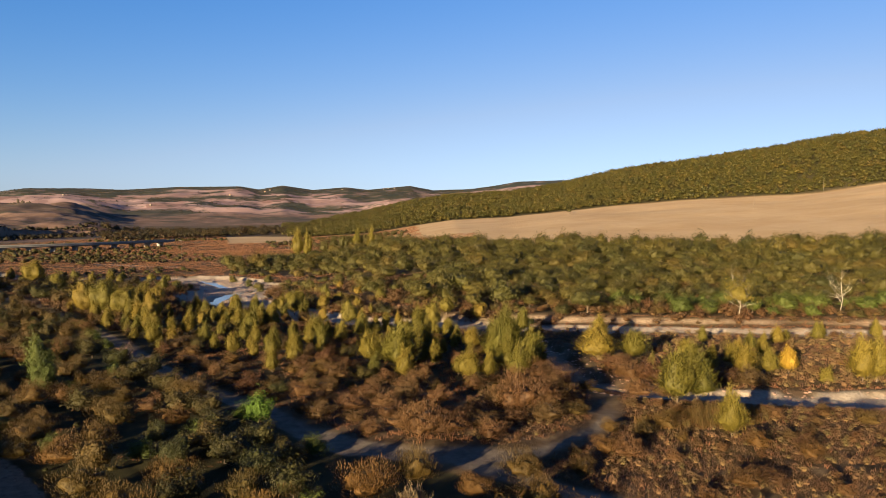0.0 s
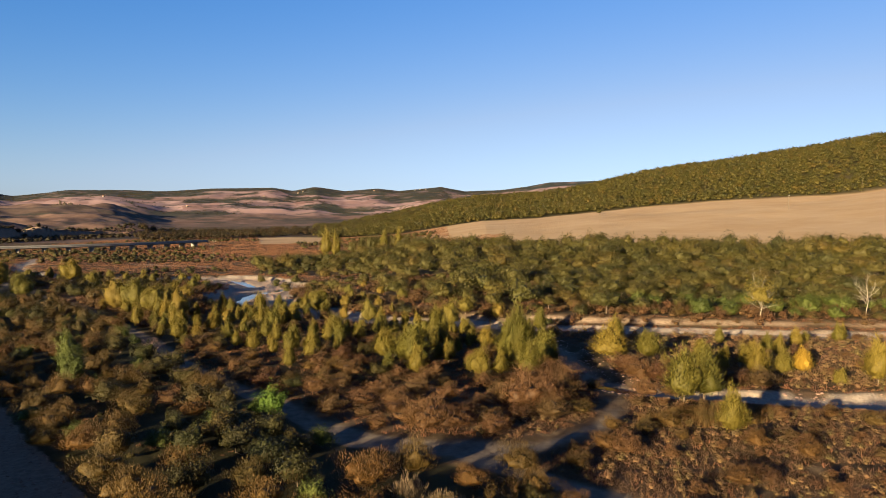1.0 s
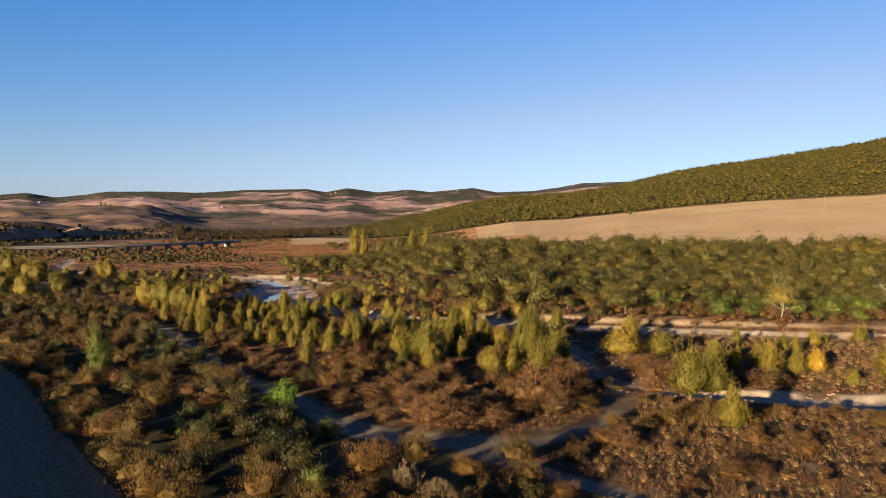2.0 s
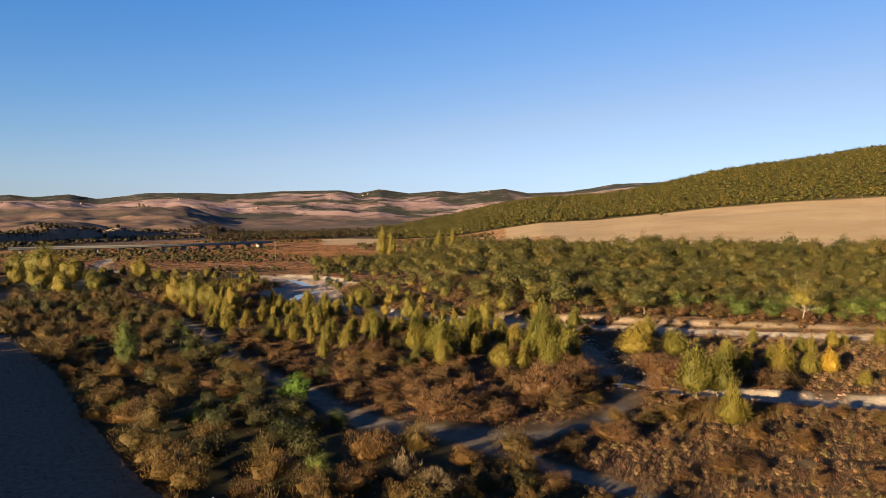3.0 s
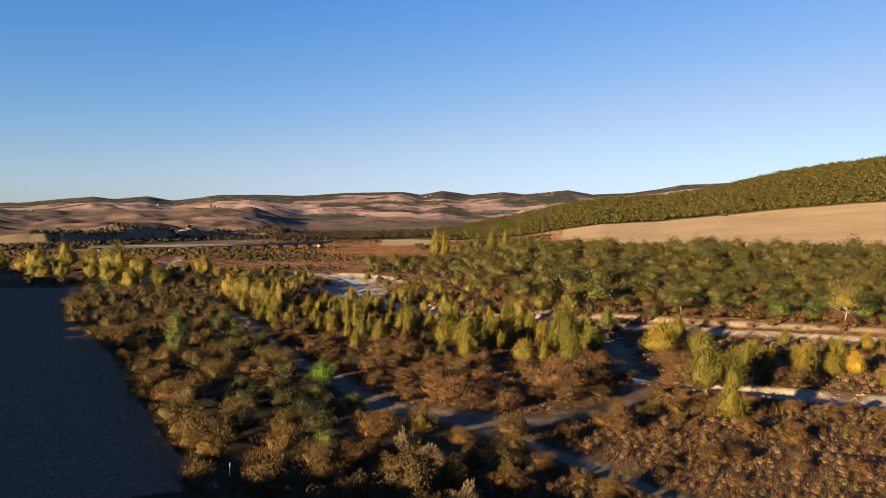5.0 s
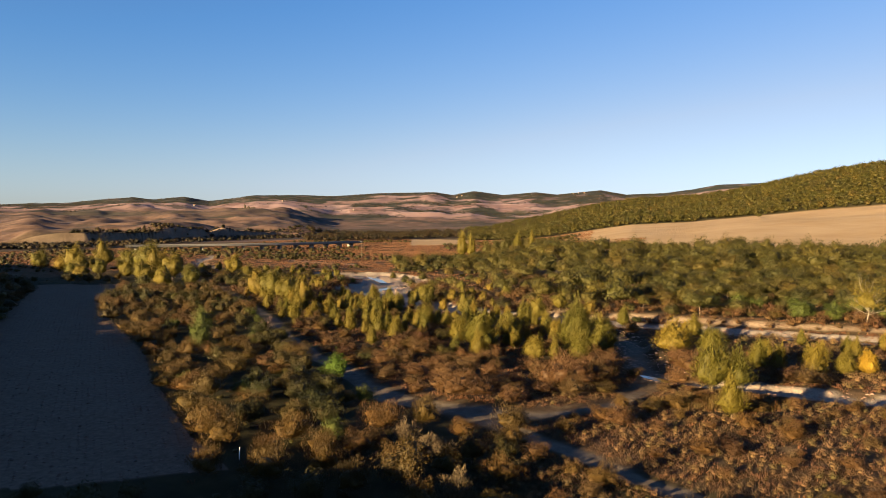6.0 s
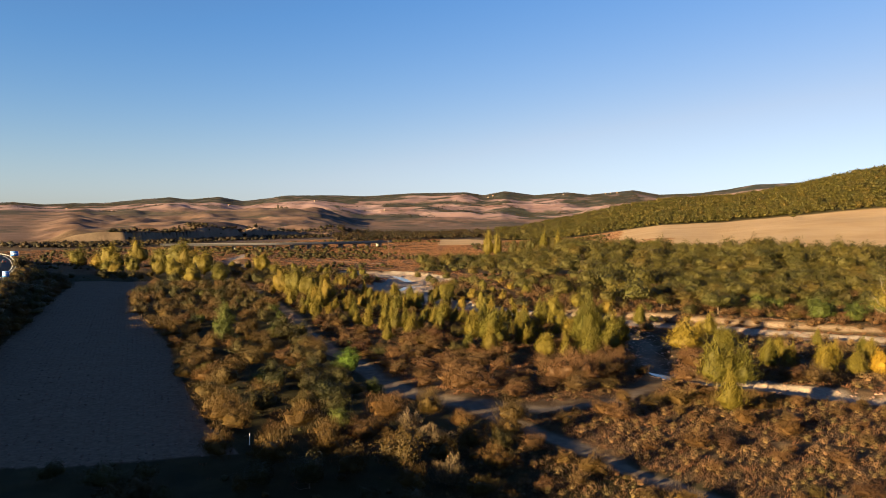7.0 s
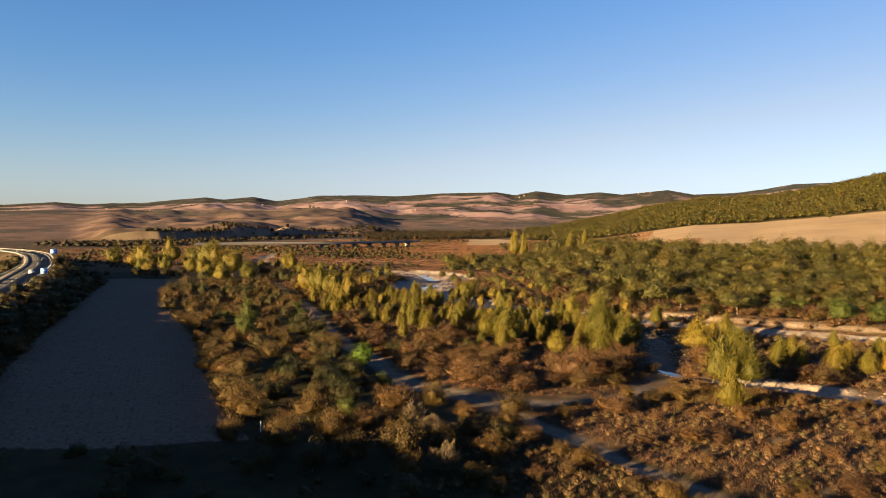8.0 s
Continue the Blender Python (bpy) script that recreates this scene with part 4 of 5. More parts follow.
stand(WILLOW, 8.0, 2.7, "willows along the river", [(-105.2, 200, 12.5, 0.9), (-100.3, 200.5, 13.5, 0.9), (-93.4, 197, 11.5, 0.9), (-92.8, 208, 11.0), (-81.9, 190.5, 9.0), (-151.8, 268, 10.0), (-180.9, 300, 13.8), (-47.3, 217, 10.8), (-52.3, 219, 7.5), (-26.3, 189.5, 7.6), (-2.8, 186.5, 9.4, 0.9), (1.2, 209, 7.0), (10.4, 220, 7.0), (-53.5, 182.5, 6.0), (-271.5, 307, 16.9), (-263.7, 279, 16.9), (-221.3, 284, 20.6, 1.1), (-185.6, 257.5, 16.2), (-298.6, 290, 13.8), (-205, 268, 15.0), (-240, 290, 15.6), (-250, 268, 13.1), (-208, 277, 15.6), (-196, 249, 11.9), (-286, 302, 12.5), (-232, 262, 10.6), (-280, 286, 11.2), (-312, 300, 11.2), (-168, 228, 8.5, 1.3), (-176, 238, 9.0, 1.3), (-187, 241, 8.0, 1.4), (-160, 236, 9.5, 1.2), (-170, 250, 10.5, 1.2), (-198, 258, 9.0, 1.3), (-216, 262, 9.5, 1.3), (-228, 246, 8.0, 1.4), (-244, 258, 9.0, 1.4), (-262, 292, 10.0, 1.3)])
stand(RUST_SHRUB, 2.0, 1.5, "rust-brown shrubs", [(-2.7, 91, 5.2, 1.15), (1.2, 92, 4.6), (-5, 93.5, 4.2), (12, 106, 6.0, 1.0), (16, 107.5, 5.2), (19, 112.5, 5.0), (9, 110, 4.5), (23.5, 85, 3.6), (-27.9, 132.5, 3.4), (-23.6, 136.5, 4.0), (-94.9, 201, 5.0), (47.5, 127.5, 4.0), (57.4, 125, 4.6), (53, 127, 4.0), (20, 117, 5.0), (16, 120, 5.2), (21, 123, 4.6), (13, 116, 5.4), (35.5, 130.5, 4.4), (39, 128, 4.8), (42.5, 130, 4.2), (35, 137, 4.5), (33.5, 114.5, 4.0), (38, 113.5, 4.2), (17, 126, 4.6), (19.5, 131, 4.4)])
stand(SILVER, 3.0, 1.7, "silvery shrubs", [(-2.8, 67.3, 3.6), (2.1, 64.2, 3.5), (8.1, 51.8, 3.7), (0.2, 65.5, 3.0)])
stand(GOLD_BROOM, 2.6, 1.9, "broom bushes", [(9.8, 76.8, 4.6), (-39.9, 108.4, 4.2), (10.6, 70.4, 4.0), (-28.4, 62.0, 4.9), (-42.5, 109.6, 4.6), (-10.8, 59.9, 4.4), (-7.2, 61.6, 3.9), (-55.8, 93, 4.2), (-37.4, 95, 3.6), (28.1, 93.6, 2.6), (21.5, 86.8, 3.2), (-128.6, 156.5, 5.0), (-33, 66.5, 4.5), (-38, 71, 4.4), (-45, 79, 4.5), (-53, 87, 4.6), (-25.5, 60.5, 3.9), (-63, 97, 4.4)])


# ---- plants by the score ----
def scrub(x, y):
    return (left_of_track(x, y) > 0) & (x > -260) & (y > 12)


def thicket(x, y):
    side = left_of_track(x, y)
    return np.where((side < 0) & (y > 88) & (x < 26), np.where(y > 120 + 0.1 * x, 0.9, 0.6) * (0.45 + 0.55 * (value_noise(x, y, 17, 301) > -0.25)), 0.0)


def heath(x, y):
    return np.where((x > 8) & (y < 116), 0.6, 0.0)


def island(x, y):
    return np.where((x > 30) & (y > 124) & (y < 182), 0.45 * (value_noise(x, y, 20, 303) > -0.1), 0.0)


def edge(x, y):
    """The strip of scrub in front of the wood."""
    return np.where((y > 199.5) & (y < 300), np.clip(1.0 - (y - 203 - np.clip(20 - x, 0, 200) * 0.55) / 25.0, 0, 1), 0.0)


def wood(x, y):
    d, az = np.hypot(x - CX, y - CY), np.degrees(np.arctan2(x - CX, y - CY))
    return np.where((d < 474) & (y > 208 + np.clip(20 - x, 0, 400) * 0.75) & (az > -19), 1.0 - np.interp(az, (-10, 2, 7), (0.85, 0.8, 0.0)) * (value_noise(x, y, 26, 305) > np.interp(az, (-14, -8, 3), (-0.5, -0.2, 0.1))) * (d < 400), 0.0)


scatter(GOLD_BROOM, 110, (-140, 12, 48, 170), lambda x, y: scrub(x, y) * 1.0, (1.3, 2.1), 1.6, "broom bushes", 11, 0.2, (0.7, 1.0))
scatter(OLIVE_BUSH, 105, (-150, 12, 46, 190), lambda x, y: scrub(x, y) * 0.95, (1.1, 1.8), 1.6, "olive-green bushes", 12, 0.2, (0.7, 1.0))
scatter(GOLD_BROOM, 25, (-200, -95, 120, 230), lambda x, y: scrub(x, y) * 1.0, (1.2, 1.9), 1.7, "broom bushes", 10, 0.2, (0.7, 1.0))
scatter(OLIVE_BUSH, 45, (-230, -95, 120, 260), lambda x, y: scrub(x, y) * 1.0, (1.0, 1.9), 1.7, "olive-green bushes", 9, 0.2, (0.7, 1.0))
scatter(RUST_SHRUB, 50, (-120, 10, 50, 170), lambda x, y: scrub(x, y) * 0.7, (1.1, 2.0), 1.2, "rust-brown shrubs", 13, 0.2)
scatter(GREEN_BUSH, 60, (-120, 0, 60, 190), lambda x, y: scrub(x, y) * 0.6, (0.8, 1.5), 1.4, "green bushes in the scrub", 14, 0.2, (0.7, 1.0))
scatter(OLIVE_BUSH, 40, (-215, -120, 225, 300), lambda x, y: 0.9 * (left_of_track(x, y) < -3), (1.2, 2.2), 1.8, "olive-green bushes", 29, 0.5)
scatter(WILLOW, 60, (-300, 30, 170, 330), lambda x, y: np.where(thicket(x, y) > 0, 0.9 * (line_gap(x, y, RIVER_FAR)[0] < 45) * ((x < -98) | (x > -48) | (y < 195)), 0.5 * (y > 255) * (x < -150)), (0.4, 0.85), 2.8, "willows along the river", 15)
scatter(POPLAR, 110, (-140, 26, 122, 205), lambda x, y: thicket(x, y) * (y > 126), (0.45, 0.95), 2.2, "poplars of the river plain", 16, 0.4)
scatter(RUST_SHRUB, 80, (-100, 30, 88, 180), thicket, (1.0, 2.1), 1.5, "rust-brown shrubs", 17, 0.2)
scatter(GOLD_BROOM, 90, (-110, 30, 92, 195), thicket, (0.8, 1.6), 1.8, "broom bushes", 18, 0.2)
scatter(OLIVE_BUSH, 45, (-130, 30, 110, 215), thicket, (0.7, 1.5), 1.9, "olive-green bushes", 19, 0.2)
scatter(GOLD_BROOM, 45, (8, 110, 48, 116), heath, (0.5, 1.2), 1.7, "broom bushes", 20, 1.4)
scatter(RUST_SHRUB, 90, (8, 110, 48, 116), heath, (0.45, 1.2), 1.4, "rust-brown shrubs", 21, 1.0)
scatter(POPLAR, 24, (32, 130, 124, 182), island, (0.5, 0.95), 1.8, "poplars of the river plain", 22)
scatter(RUST_SHRUB, 36, (32, 130, 124, 182), island, (0.5, 1.4), 1.5, "rust-brown shrubs", 23)
scatter(OLIVE_BUSH, 38, (-110, 150, 202, 290), edge, (0.8, 1.6), 1.9, "olive-green bushes", 25)
scatter(GREEN_BUSH, 25, (50, 150, 202, 226), lambda x, y: 0.8 + 0 * x, (1.2, 2.2), 1.6, "green bushes in the scrub", 26)
scatter(OLIVE_BUSH, 45, (-95, 14, 14, 47), lambda x, y: 0.8 + 0 * x, (0.6, 1.1), 1.7, "olive-green bushes", 28, 0.5)
scatter(OAK, 290, (12, 200, 206, 330), lambda x, y: wood(x, y) * (np.degrees(np.arctan2(x - CX, y - CY)) > 1.5), (0.7, 1.3), 3.2, "oaks of the wood's edge", 27)


def lot(n, area, likely, seed, size, gap=0.0, spare=0.5):
    """Places and sizes for joined plants; gap keeps them apart."""
    r = np.random.default_rng(seed)
    x, y = r.uniform(area[0], area[1], n), r.uniform(area[2], area[3], n)
    keep = (r.uniform(0, 1, n) < likely(x, y)) & open_ground(x, y, spare)
    x, y = x[keep], y[keep]
    if gap:
        cell, hold = {}, []
        for k, (a, b) in enumerate(zip(x, y)):
            i, j = int(a // gap), int(b // gap)
            if all((a - x[q]) ** 2 + (b - y[q]) ** 2 > gap * gap for di in (-1, 0, 1) for dj in (-1, 0, 1) for q in cell.get((i + di, j + dj), ())):
                cell.setdefault((i, j), []).append(k)
                hold.append(k)
        x, y = x[hold], y[hold]
    return x, y, r.uniform(*size, len(x))


def polar_lot(n, d0, d1, a0, a1, likely, seed, size, gap):
    """The same over a ring's sector round the middle of the flight."""
    r = np.random.default_rng(seed)
    d, a = np.sqrt(r.uniform(d0 ** 2, d1 ** 2, n)), np.radians(r.uniform(a0, a1, n))
    x, y = CX + d * np.sin(a), CY + d * np.cos(a)
    keep = r.uniform(0, 1, n) < likely(x, y, d, np.degrees(a))
    x, y = x[keep], y[keep]
    cell, hold = {}, []
    for k, (p, q) in enumerate(zip(x, y)):
        i, j = int(p // gap), int(q // gap)
        if all((p - x[o]) ** 2 + (q - y[o]) ** 2 > gap * gap for di in (-1, 0, 1) for dj in (-1, 0, 1) for o in cell.get((i + di, j + dj), ())):
            cell.setdefault((i, j), []).append(k)
            hold.append(k)
    x, y = x[hold], y[hold]
    return x, y, r.uniform(*size, len(x))


WOOD_TREES = [crown(rng, 7.4, 4.8, 0.15, 760, 0.28, 15, 0.66, 0.0, 2, 0.0, 0.66, 0.1, 0.65) for _ in range(6)]
HILL_TREES = [crown(rng, 8.0, 5.0, 0.1, 110, 0.75, 9, 0.55, 0.0, 1, 0.0, 0.55, 0.08, 0.7) for _ in range(6)]
LOW_BUSH = [crown(rng, 2.6, 2.1, 0.0, 110, 0.24, 10, 0.5, 0.0, 2) for _ in range(5)]
TUFT = [grass_tuft(rng, 0.55, 0.55, 14, 0.07) for _ in range(6)]
HEATH_TUFT = [grass_tuft(rng, 0.38, 0.55, 26, 0.042, 0.6) for _ in range(6)]

x, y, s = polar_lot(9000, 215, 476, -19, 40, lambda x, y, d, a: wood(x, y) * ((y > 320) | (x > 198) | (x < 12) | (a < 1.5)), 41, (0.8, 1.65), 7.2)
s = s * np.interp(np.degrees(np.arctan2(x - CX, y - CY)), (-16, -8, 0, 5), (0.5, 0.8, 0.95, 1.0)) ** np.interp(np.hypot(x - CX, y - CY), (400, 440), (1.0, 0.0))
west = np.degrees(np.arctan2(x - CX, y - CY)) < 4
mass("oak_wood", WOOD_TREES, x[~west], y[~west], s[~west], M_OAK, "dense olive-green oak wood with rounded crowns", "woodland", 42, 0.4)
mass("valley_oak_wood", WOOD_TREES, x[west], y[west], s[west], M_OAK, "dark green oaks and scrub at the valley end", "woodland", 40, 0.4)
x, y, s = polar_lot(30000, 1034, 1450, -16, 39, lambda x, y, d, a: np.clip((a + 14) / 3, 0, 1), 43, (0.6, 1.5), 5.4)
mass("hill_wood", HILL_TREES, x, y, s, M_OAK, "dark green oak wood covering the hillside", "woodland", 44, 0.6)
x, y, s = polar_lot(2600, 900, 1300, -27, -5, lambda x, y, d, a: 1.0 * (d > 930 + 14 * (a + 27)) * ~inside(x, y, PATCH), 45, (0.9, 1.4), 8.5)
mass("valley_wood", HILL_TREES, x, y, s, M_DARK, "dark band of woodland across the valley floor", "woodland", 46, 0.6)
x, y, s = lot(4600, (-480, 20, 255, 560), lambda x, y: 0.75 * (value_noise(x, y, 42, 307) > 0.0) * ((x < -150) | (x > -70) | (y > 378) | (y < 235)) * (np.hypot(x - CX, y - CY) > 240) * (1 - (wood(x, y) > 0.5)), 47, (0.4, 1.2), 3.2)
mass("plain_bushes", LOW_BUSH, x, y, s, M_OLIVE, "scattered olive and brown bushes on the far plain", "scrub", 48, 0.1)
x, y, s = lot(3400, (-430, 60, 420, 900), lambda x, y: 0.7 * (value_noise(x, y, 70, 309) > -0.1) * (np.hypot(x - CX, y - CY) > 470) * (np.degrees(np.arctan2(x - CX, y - CY)) < -4) * ~inside(x, y, PATCH), 49, (0.7, 1.7), 5.5)
mass("valley_bushes", LOW_BUSH, x, y, s, M_OLIVE, "scrub and hedges on the far valley floor", "scrub", 50, 0.1)
x, y, s = lot(26000, (-60, 135, 45, 205), lambda x, y: np.where(scrub(x, y), 0.05, np.where((x > 8) & (y < 112), 0.3, 0.85)), 51, (0.4, 1.3), 0.0, 0.0)
mass("dry_grass", TUFT, x, y, s, M_STRAW, "tufts of dry straw-coloured grass on bare earth", "grass", 52, 0.03)
x, y, s = lot(15000, (8, 100, 46, 118), lambda x, y: 0.9 * (value_noise(x, y, 9, 311) > -0.5), 53, (0.6, 1.5), 0.45, 0.0)
mass("heath", HEATH_TUFT, x, y, s, M_HEATH, "low brown heath tufts on the river plain", "heath", 54, 0.03)

SMALL_SHRUB = [crown(rng, 1.0, 0.9, 0.0, 190, 0.02, 9, 0.6, 0.2, 1, 0.2, 0.55, 0.3) for _ in range(6)]
x, y, s = lot(9000, (4, 110, 44, 118), lambda x, y: 0.55 + 0.45 * (value_noise(x, y, 8, 317) > -0.1), 55, (0.25, 1.0), 1.15, 0.6)
mass("heath_shrubs", SMALL_SHRUB, x, y, s, M_TAWNY, "low tawny shrubs crowded over the river plain", "scrub", 56, 0.03)

x, y, s = lot(4200, (30, 140, 122, 186), lambda x, y: 0.35 + 0.6 * (value_noise(x, y, 12, 319) > -0.1), 57, (0.6, 1.9), 1.7, 0.2)
mass("island_shrubs", SMALL_SHRUB, x, y, s, M_TAWNY, "tawny low shrubs on the island between the channels", "scrub", 58, 0.03)

FAR_GRASS = [grass_tuft(rng, 0.6, 2.4, 20, 0.22, 0.8) for _ in range(5)]
x, y, s = lot(20000, (-480, 30, 205, 640), lambda x, y: 0.9 * (wood(x, y) < 0.5) * ((left_of_track(x, y) < 0) | (y > 300)), 71, (0.6, 1.4), 0.0, 0.0)
mass("far_grass", FAR_GRASS, x, y, s, M_STRAW, "dry tawny grass over the far river plain", "grass", 72, 0.05)
x, y, s = polar_lot(9000, 700, 1300, -52, -24, lambda x, y, d, a: 0.9 * (np.abs(d - 790 - 20 * (a + 46)) < 80) * (value_noise(x, y, 60, 321) > -0.5), 73, (0.9, 2.4), 5.6)
mass("bluff_scrub", LOW_BUSH, x, y, s, M_DARK, "dark scrub on the foot and lip of the bluffs", "scrub", 74, 0.2)
stand(POPLAR, 7.0, 1.7, "tall poplars before the stubble field", [(-105, 491, 23, 0.62), (-98, 493, 20, 0.62), (-63, 496, 19, 0.7), (-52, 499, 18, 0.7)], "tall golden poplar in a row before a stubble field")
stand(OAK, 7.0, 3.0, "dark trees before the stubble field", [(-86, 494, 17, 0.5), (-80, 497, 18, 0.45), (-73, 496, 19, 0.45), (-68, 499, 18, 0.5), (-57, 500, 17, 0.5), (-47, 500, 16, 0.5), (-40, 492, 14, 0.6)], "tall dark olive tree in a row before the stubble")
x, y, s = lot(11000, (-460, 20, 560, 1000), lambda x, y: 0.8 * (np.degrees(np.arctan2(x - CX, y - CY)) < -3) * ~inside(x, y, PATCH), 75, (0.9, 1.8), 0.0, 0.0)
mass("valley_grass", FAR_GRASS, x, y, s, M_STRAW, "dry tawny grass on the far valley floor", "grass", 76, 0.05)
FAR_TREES = [crown(rng, 7.0, 5.0, 0.0, 12, 1.3, 5, 0.4, 0.0, 1) for _ in range(6)]
x, y, s = polar_lot(30000, 2300, 4650, -56, 4, lambda x, y, d, a: np.maximum.reduce([1.0 * (fbm(x, y, 230, 91, 5) > 0.2), 0.9 * (np.abs(fbm(x, y, 420, 79, 4)) > 0.75), 1.0 * (d + 250 * value_noise(x, y, 300, 93) > 4150)]) * (d > 2500), 77, (0.35, 0.75), 9.0)
mass("far_copses", FAR_TREES, x, y, s, M_DARK, "dark copses and hedges on the far hills", "woodland", 78, 0.6)
UNDER_TWIG = [crown(rng, 1.6, 1.4, 0.0, 220, 0.035, 10, 0.6, 0.1, 1, 0.3, 0.55, 0.35) for _ in range(5)]
UNDER_LEAF = [crown(rng, 2.0, 1.7, 0.0, 180, 0.13, 10, 0.55, 0.0, 2) for _ in range(5)]
x, y, s = lot(9000, (-230, 30, 40, 290), lambda x, y: 0.6 * scrub(x, y), 61, (0.25, 0.5), 5.5, 0.2)
mass("undergrowth", UNDER_LEAF, x, y, s, M_OLIVE, "low tangled olive-green undergrowth between the bushes", "scrub", 62, 0.05)
x, y, s = lot(8000, (-140, 40, 88, 215), lambda x, y: 0.7 * thicket(x, y), 63, (0.25, 0.6), 3.6, 0.2)
mass("twiggy_undergrowth", UNDER_TWIG, x, y, s, M_RUST, "low rust-brown twigs between the poplars", "scrub", 64, 0.05)
x, y, s = lot(3600, (-130, 165, 199.5, 290), lambda x, y: np.maximum(edge(x, y), 0.3 * (wood(x, y) > 0)), 65, (0.8, 2.2), 2.2, 0.2)
mass("bank_scrub", UNDER_TWIG, x, y, s, M_RUST, "brown scrub along the top of the river bank", "scrub", 66, 0.05)
x, y, s = lot(5000, (-260, 20, 20, 230), lambda x, y: (line_gap(x, y, ROAD)[0] < 20) * 0.8, 67, (0.9, 2.0), 2.2, 0.6)
mass("bank_bushes", UNDER_LEAF, x, y, s, M_OLIVE, "olive scrub on the road's bank", "scrub", 68, 0.05)
x, y, s = lot(3000, (-440, -170, 90, 270), lambda x, y: 0.7 * (line_gap(x, y, ROAD)[0] > 9) * (y < np.interp(x, (-420, -328, -258, -178), (276, 257, 215, 139))) * (value_noise(x, y, 14, 313) > -0.3), 81, (0.7, 1.7), 2.8, 0.6)
mass("roadside_scrub", UNDER_LEAF, x, y, s, M_OLIVE, "sunlit olive and brown scrub inside the road's bend", "scrub", 82, 0.05)
REED = [grass_tuft(rng, 2.0, 0.9, 22, 0.12, 0.22) for _ in range(4)]
x, y, s = lot(900, (28, 52, 92, 112), lambda x, y: 1.0 * ((x - 40) ** 2 / 130 + (y - 101 - 0.25 * (x - 40)) ** 2 / 22 < 1), 83, (0.4, 0.75), 0.0, -2.0)
mass("reeds", REED, x, y, s, M_REED, "tall pale green and straw reeds by the channel", "reeds", 84, 0.05)


# ---- built things ----
def box_piece(x0, x1, y0, y1, z0, z1, taper=0.0):
    """A block, narrower at the top by taper on each side."""
    t = taper
    v = np.array([(x0, y0, z0), (x1, y0, z0), (x1, y1, z0), (x0, y1, z0), (x0 + t, y0 + t, z1), (x1 - t, y0 + t, z1), (x1 - t, y1 - t, z1), (x0 + t, y1 - t, z1)], float)
    f = np.array([(3, 2, 1, 0), (4, 5, 6, 7), (0, 1, 5, 4), (1, 2, 6, 5), (2, 3, 7, 6), (3, 0, 4, 7)])
    return v, f


def block(name, material, *sizes, taper=0.0, bevel=0.0):
    """A mesh of one or more blocks that make one part, with worn edges."""
    v, f = joined([box_piece(*s, taper) for s in sizes])
    mesh = mesh_of(name, v, f, material)
    if bevel:
        bm = bmesh.new()
        bm.from_mesh(mesh)
        bmesh.ops.bevel(bm, geom=bm.edges[:], offset=bevel, segments=1, affect="EDGES", clamp_overlap=True)
        bm.to_mesh(mesh)
        bm.free()
    return mesh


def heading(line, at):
    """Place and direction at a distance along a line."""
    for (ax, ay), (bx, by) in zip(line, line[1:]):
        n = math.hypot(bx - ax, by - ay)
        if at <= n:
            u = at / n
            return ax + (bx - ax) * u, ay + (by - ay) * u, (bx - ax) / n, (by - ay) / n
        at -= n
    return bx, by, (bx - ax) / n, (by - ay) / n


def length_of(line):
    return sum(math.hypot(b[0] - a[0], b[1] - a[1]) for a, b in zip(line, line[1:]))


def strip(line, profile, lift, start=0.0, end=None, step=4.0):
    """A cross-section (offset to the right, height) swept along a line; lift(x, y, along) gives the height of its foot."""
    end = length_of(line) if end is None else end
    n = max(2, int((end - start) / step))
    rows = []
    for k in range(n + 1):
        a = start + (end - start) * k / n
        x, y, dx, dy = heading(line, a)
        z = lift(x, y, a)
        rows.append([(x + dy * o, y - dx * o, z + h) for o, h in profile])
    m = len(profile)
    v = np.array(rows).reshape(-1, 3)
    f = [(i * m + j, i * m + (j + 1) % m, (i + 1) * m + (j + 1) % m, (i + 1) * m + j) for i in range(n) for j in range(m)]
    return v, np.array(f)


def road_top(x, y, along):
    return float(np.interp(along, ROAD_AT, ROAD_Z)) + 0.05


SIGHT = (60.0, 440.0)                   # the stretch of the road that is built with its rails
road = new("road", mesh_of("road", *strip(ROAD, [(-5.9, -0.3), (-5.9, 0.0), (0, 0.07), (5.9, 0.0), (5.9, -0.3)], road_top, 0, 560), M_ASPHALT))
tagged(road, "grey asphalt two-lane road on a low bank", "road", kind="structure")
for o in (-5.1, 5.1):
    line_mark = new("road_marking", mesh_of("road marking", *strip(ROAD, [(o - 0.1, 0.012), (o - 0.1, 0.03), (o + 0.1, 0.03), (o + 0.1, 0.012)], road_top, *SIGHT), M_WHITE))
    tagged(line_mark, "white painted edge line of the road", "road marking", kind="structure")
for k in range(40):
    a = SIGHT[0] + k * 9.0
    mark = new("centre_dash", mesh_of("centre dash", *strip(ROAD, [(-0.08, 0.07), (-0.08, 0.09), (0.08, 0.09), (0.08, 0.07)], road_top, a, a + 3.5, 3.5), M_WHITE))
    tagged(mark, "white centre dash on asphalt", "road marking", kind="structure")
post_mesh = block("rail post", M_STEEL, (-0.06, 0.06, -0.06, 0.06, -0.4, 0.72), bevel=0.01)
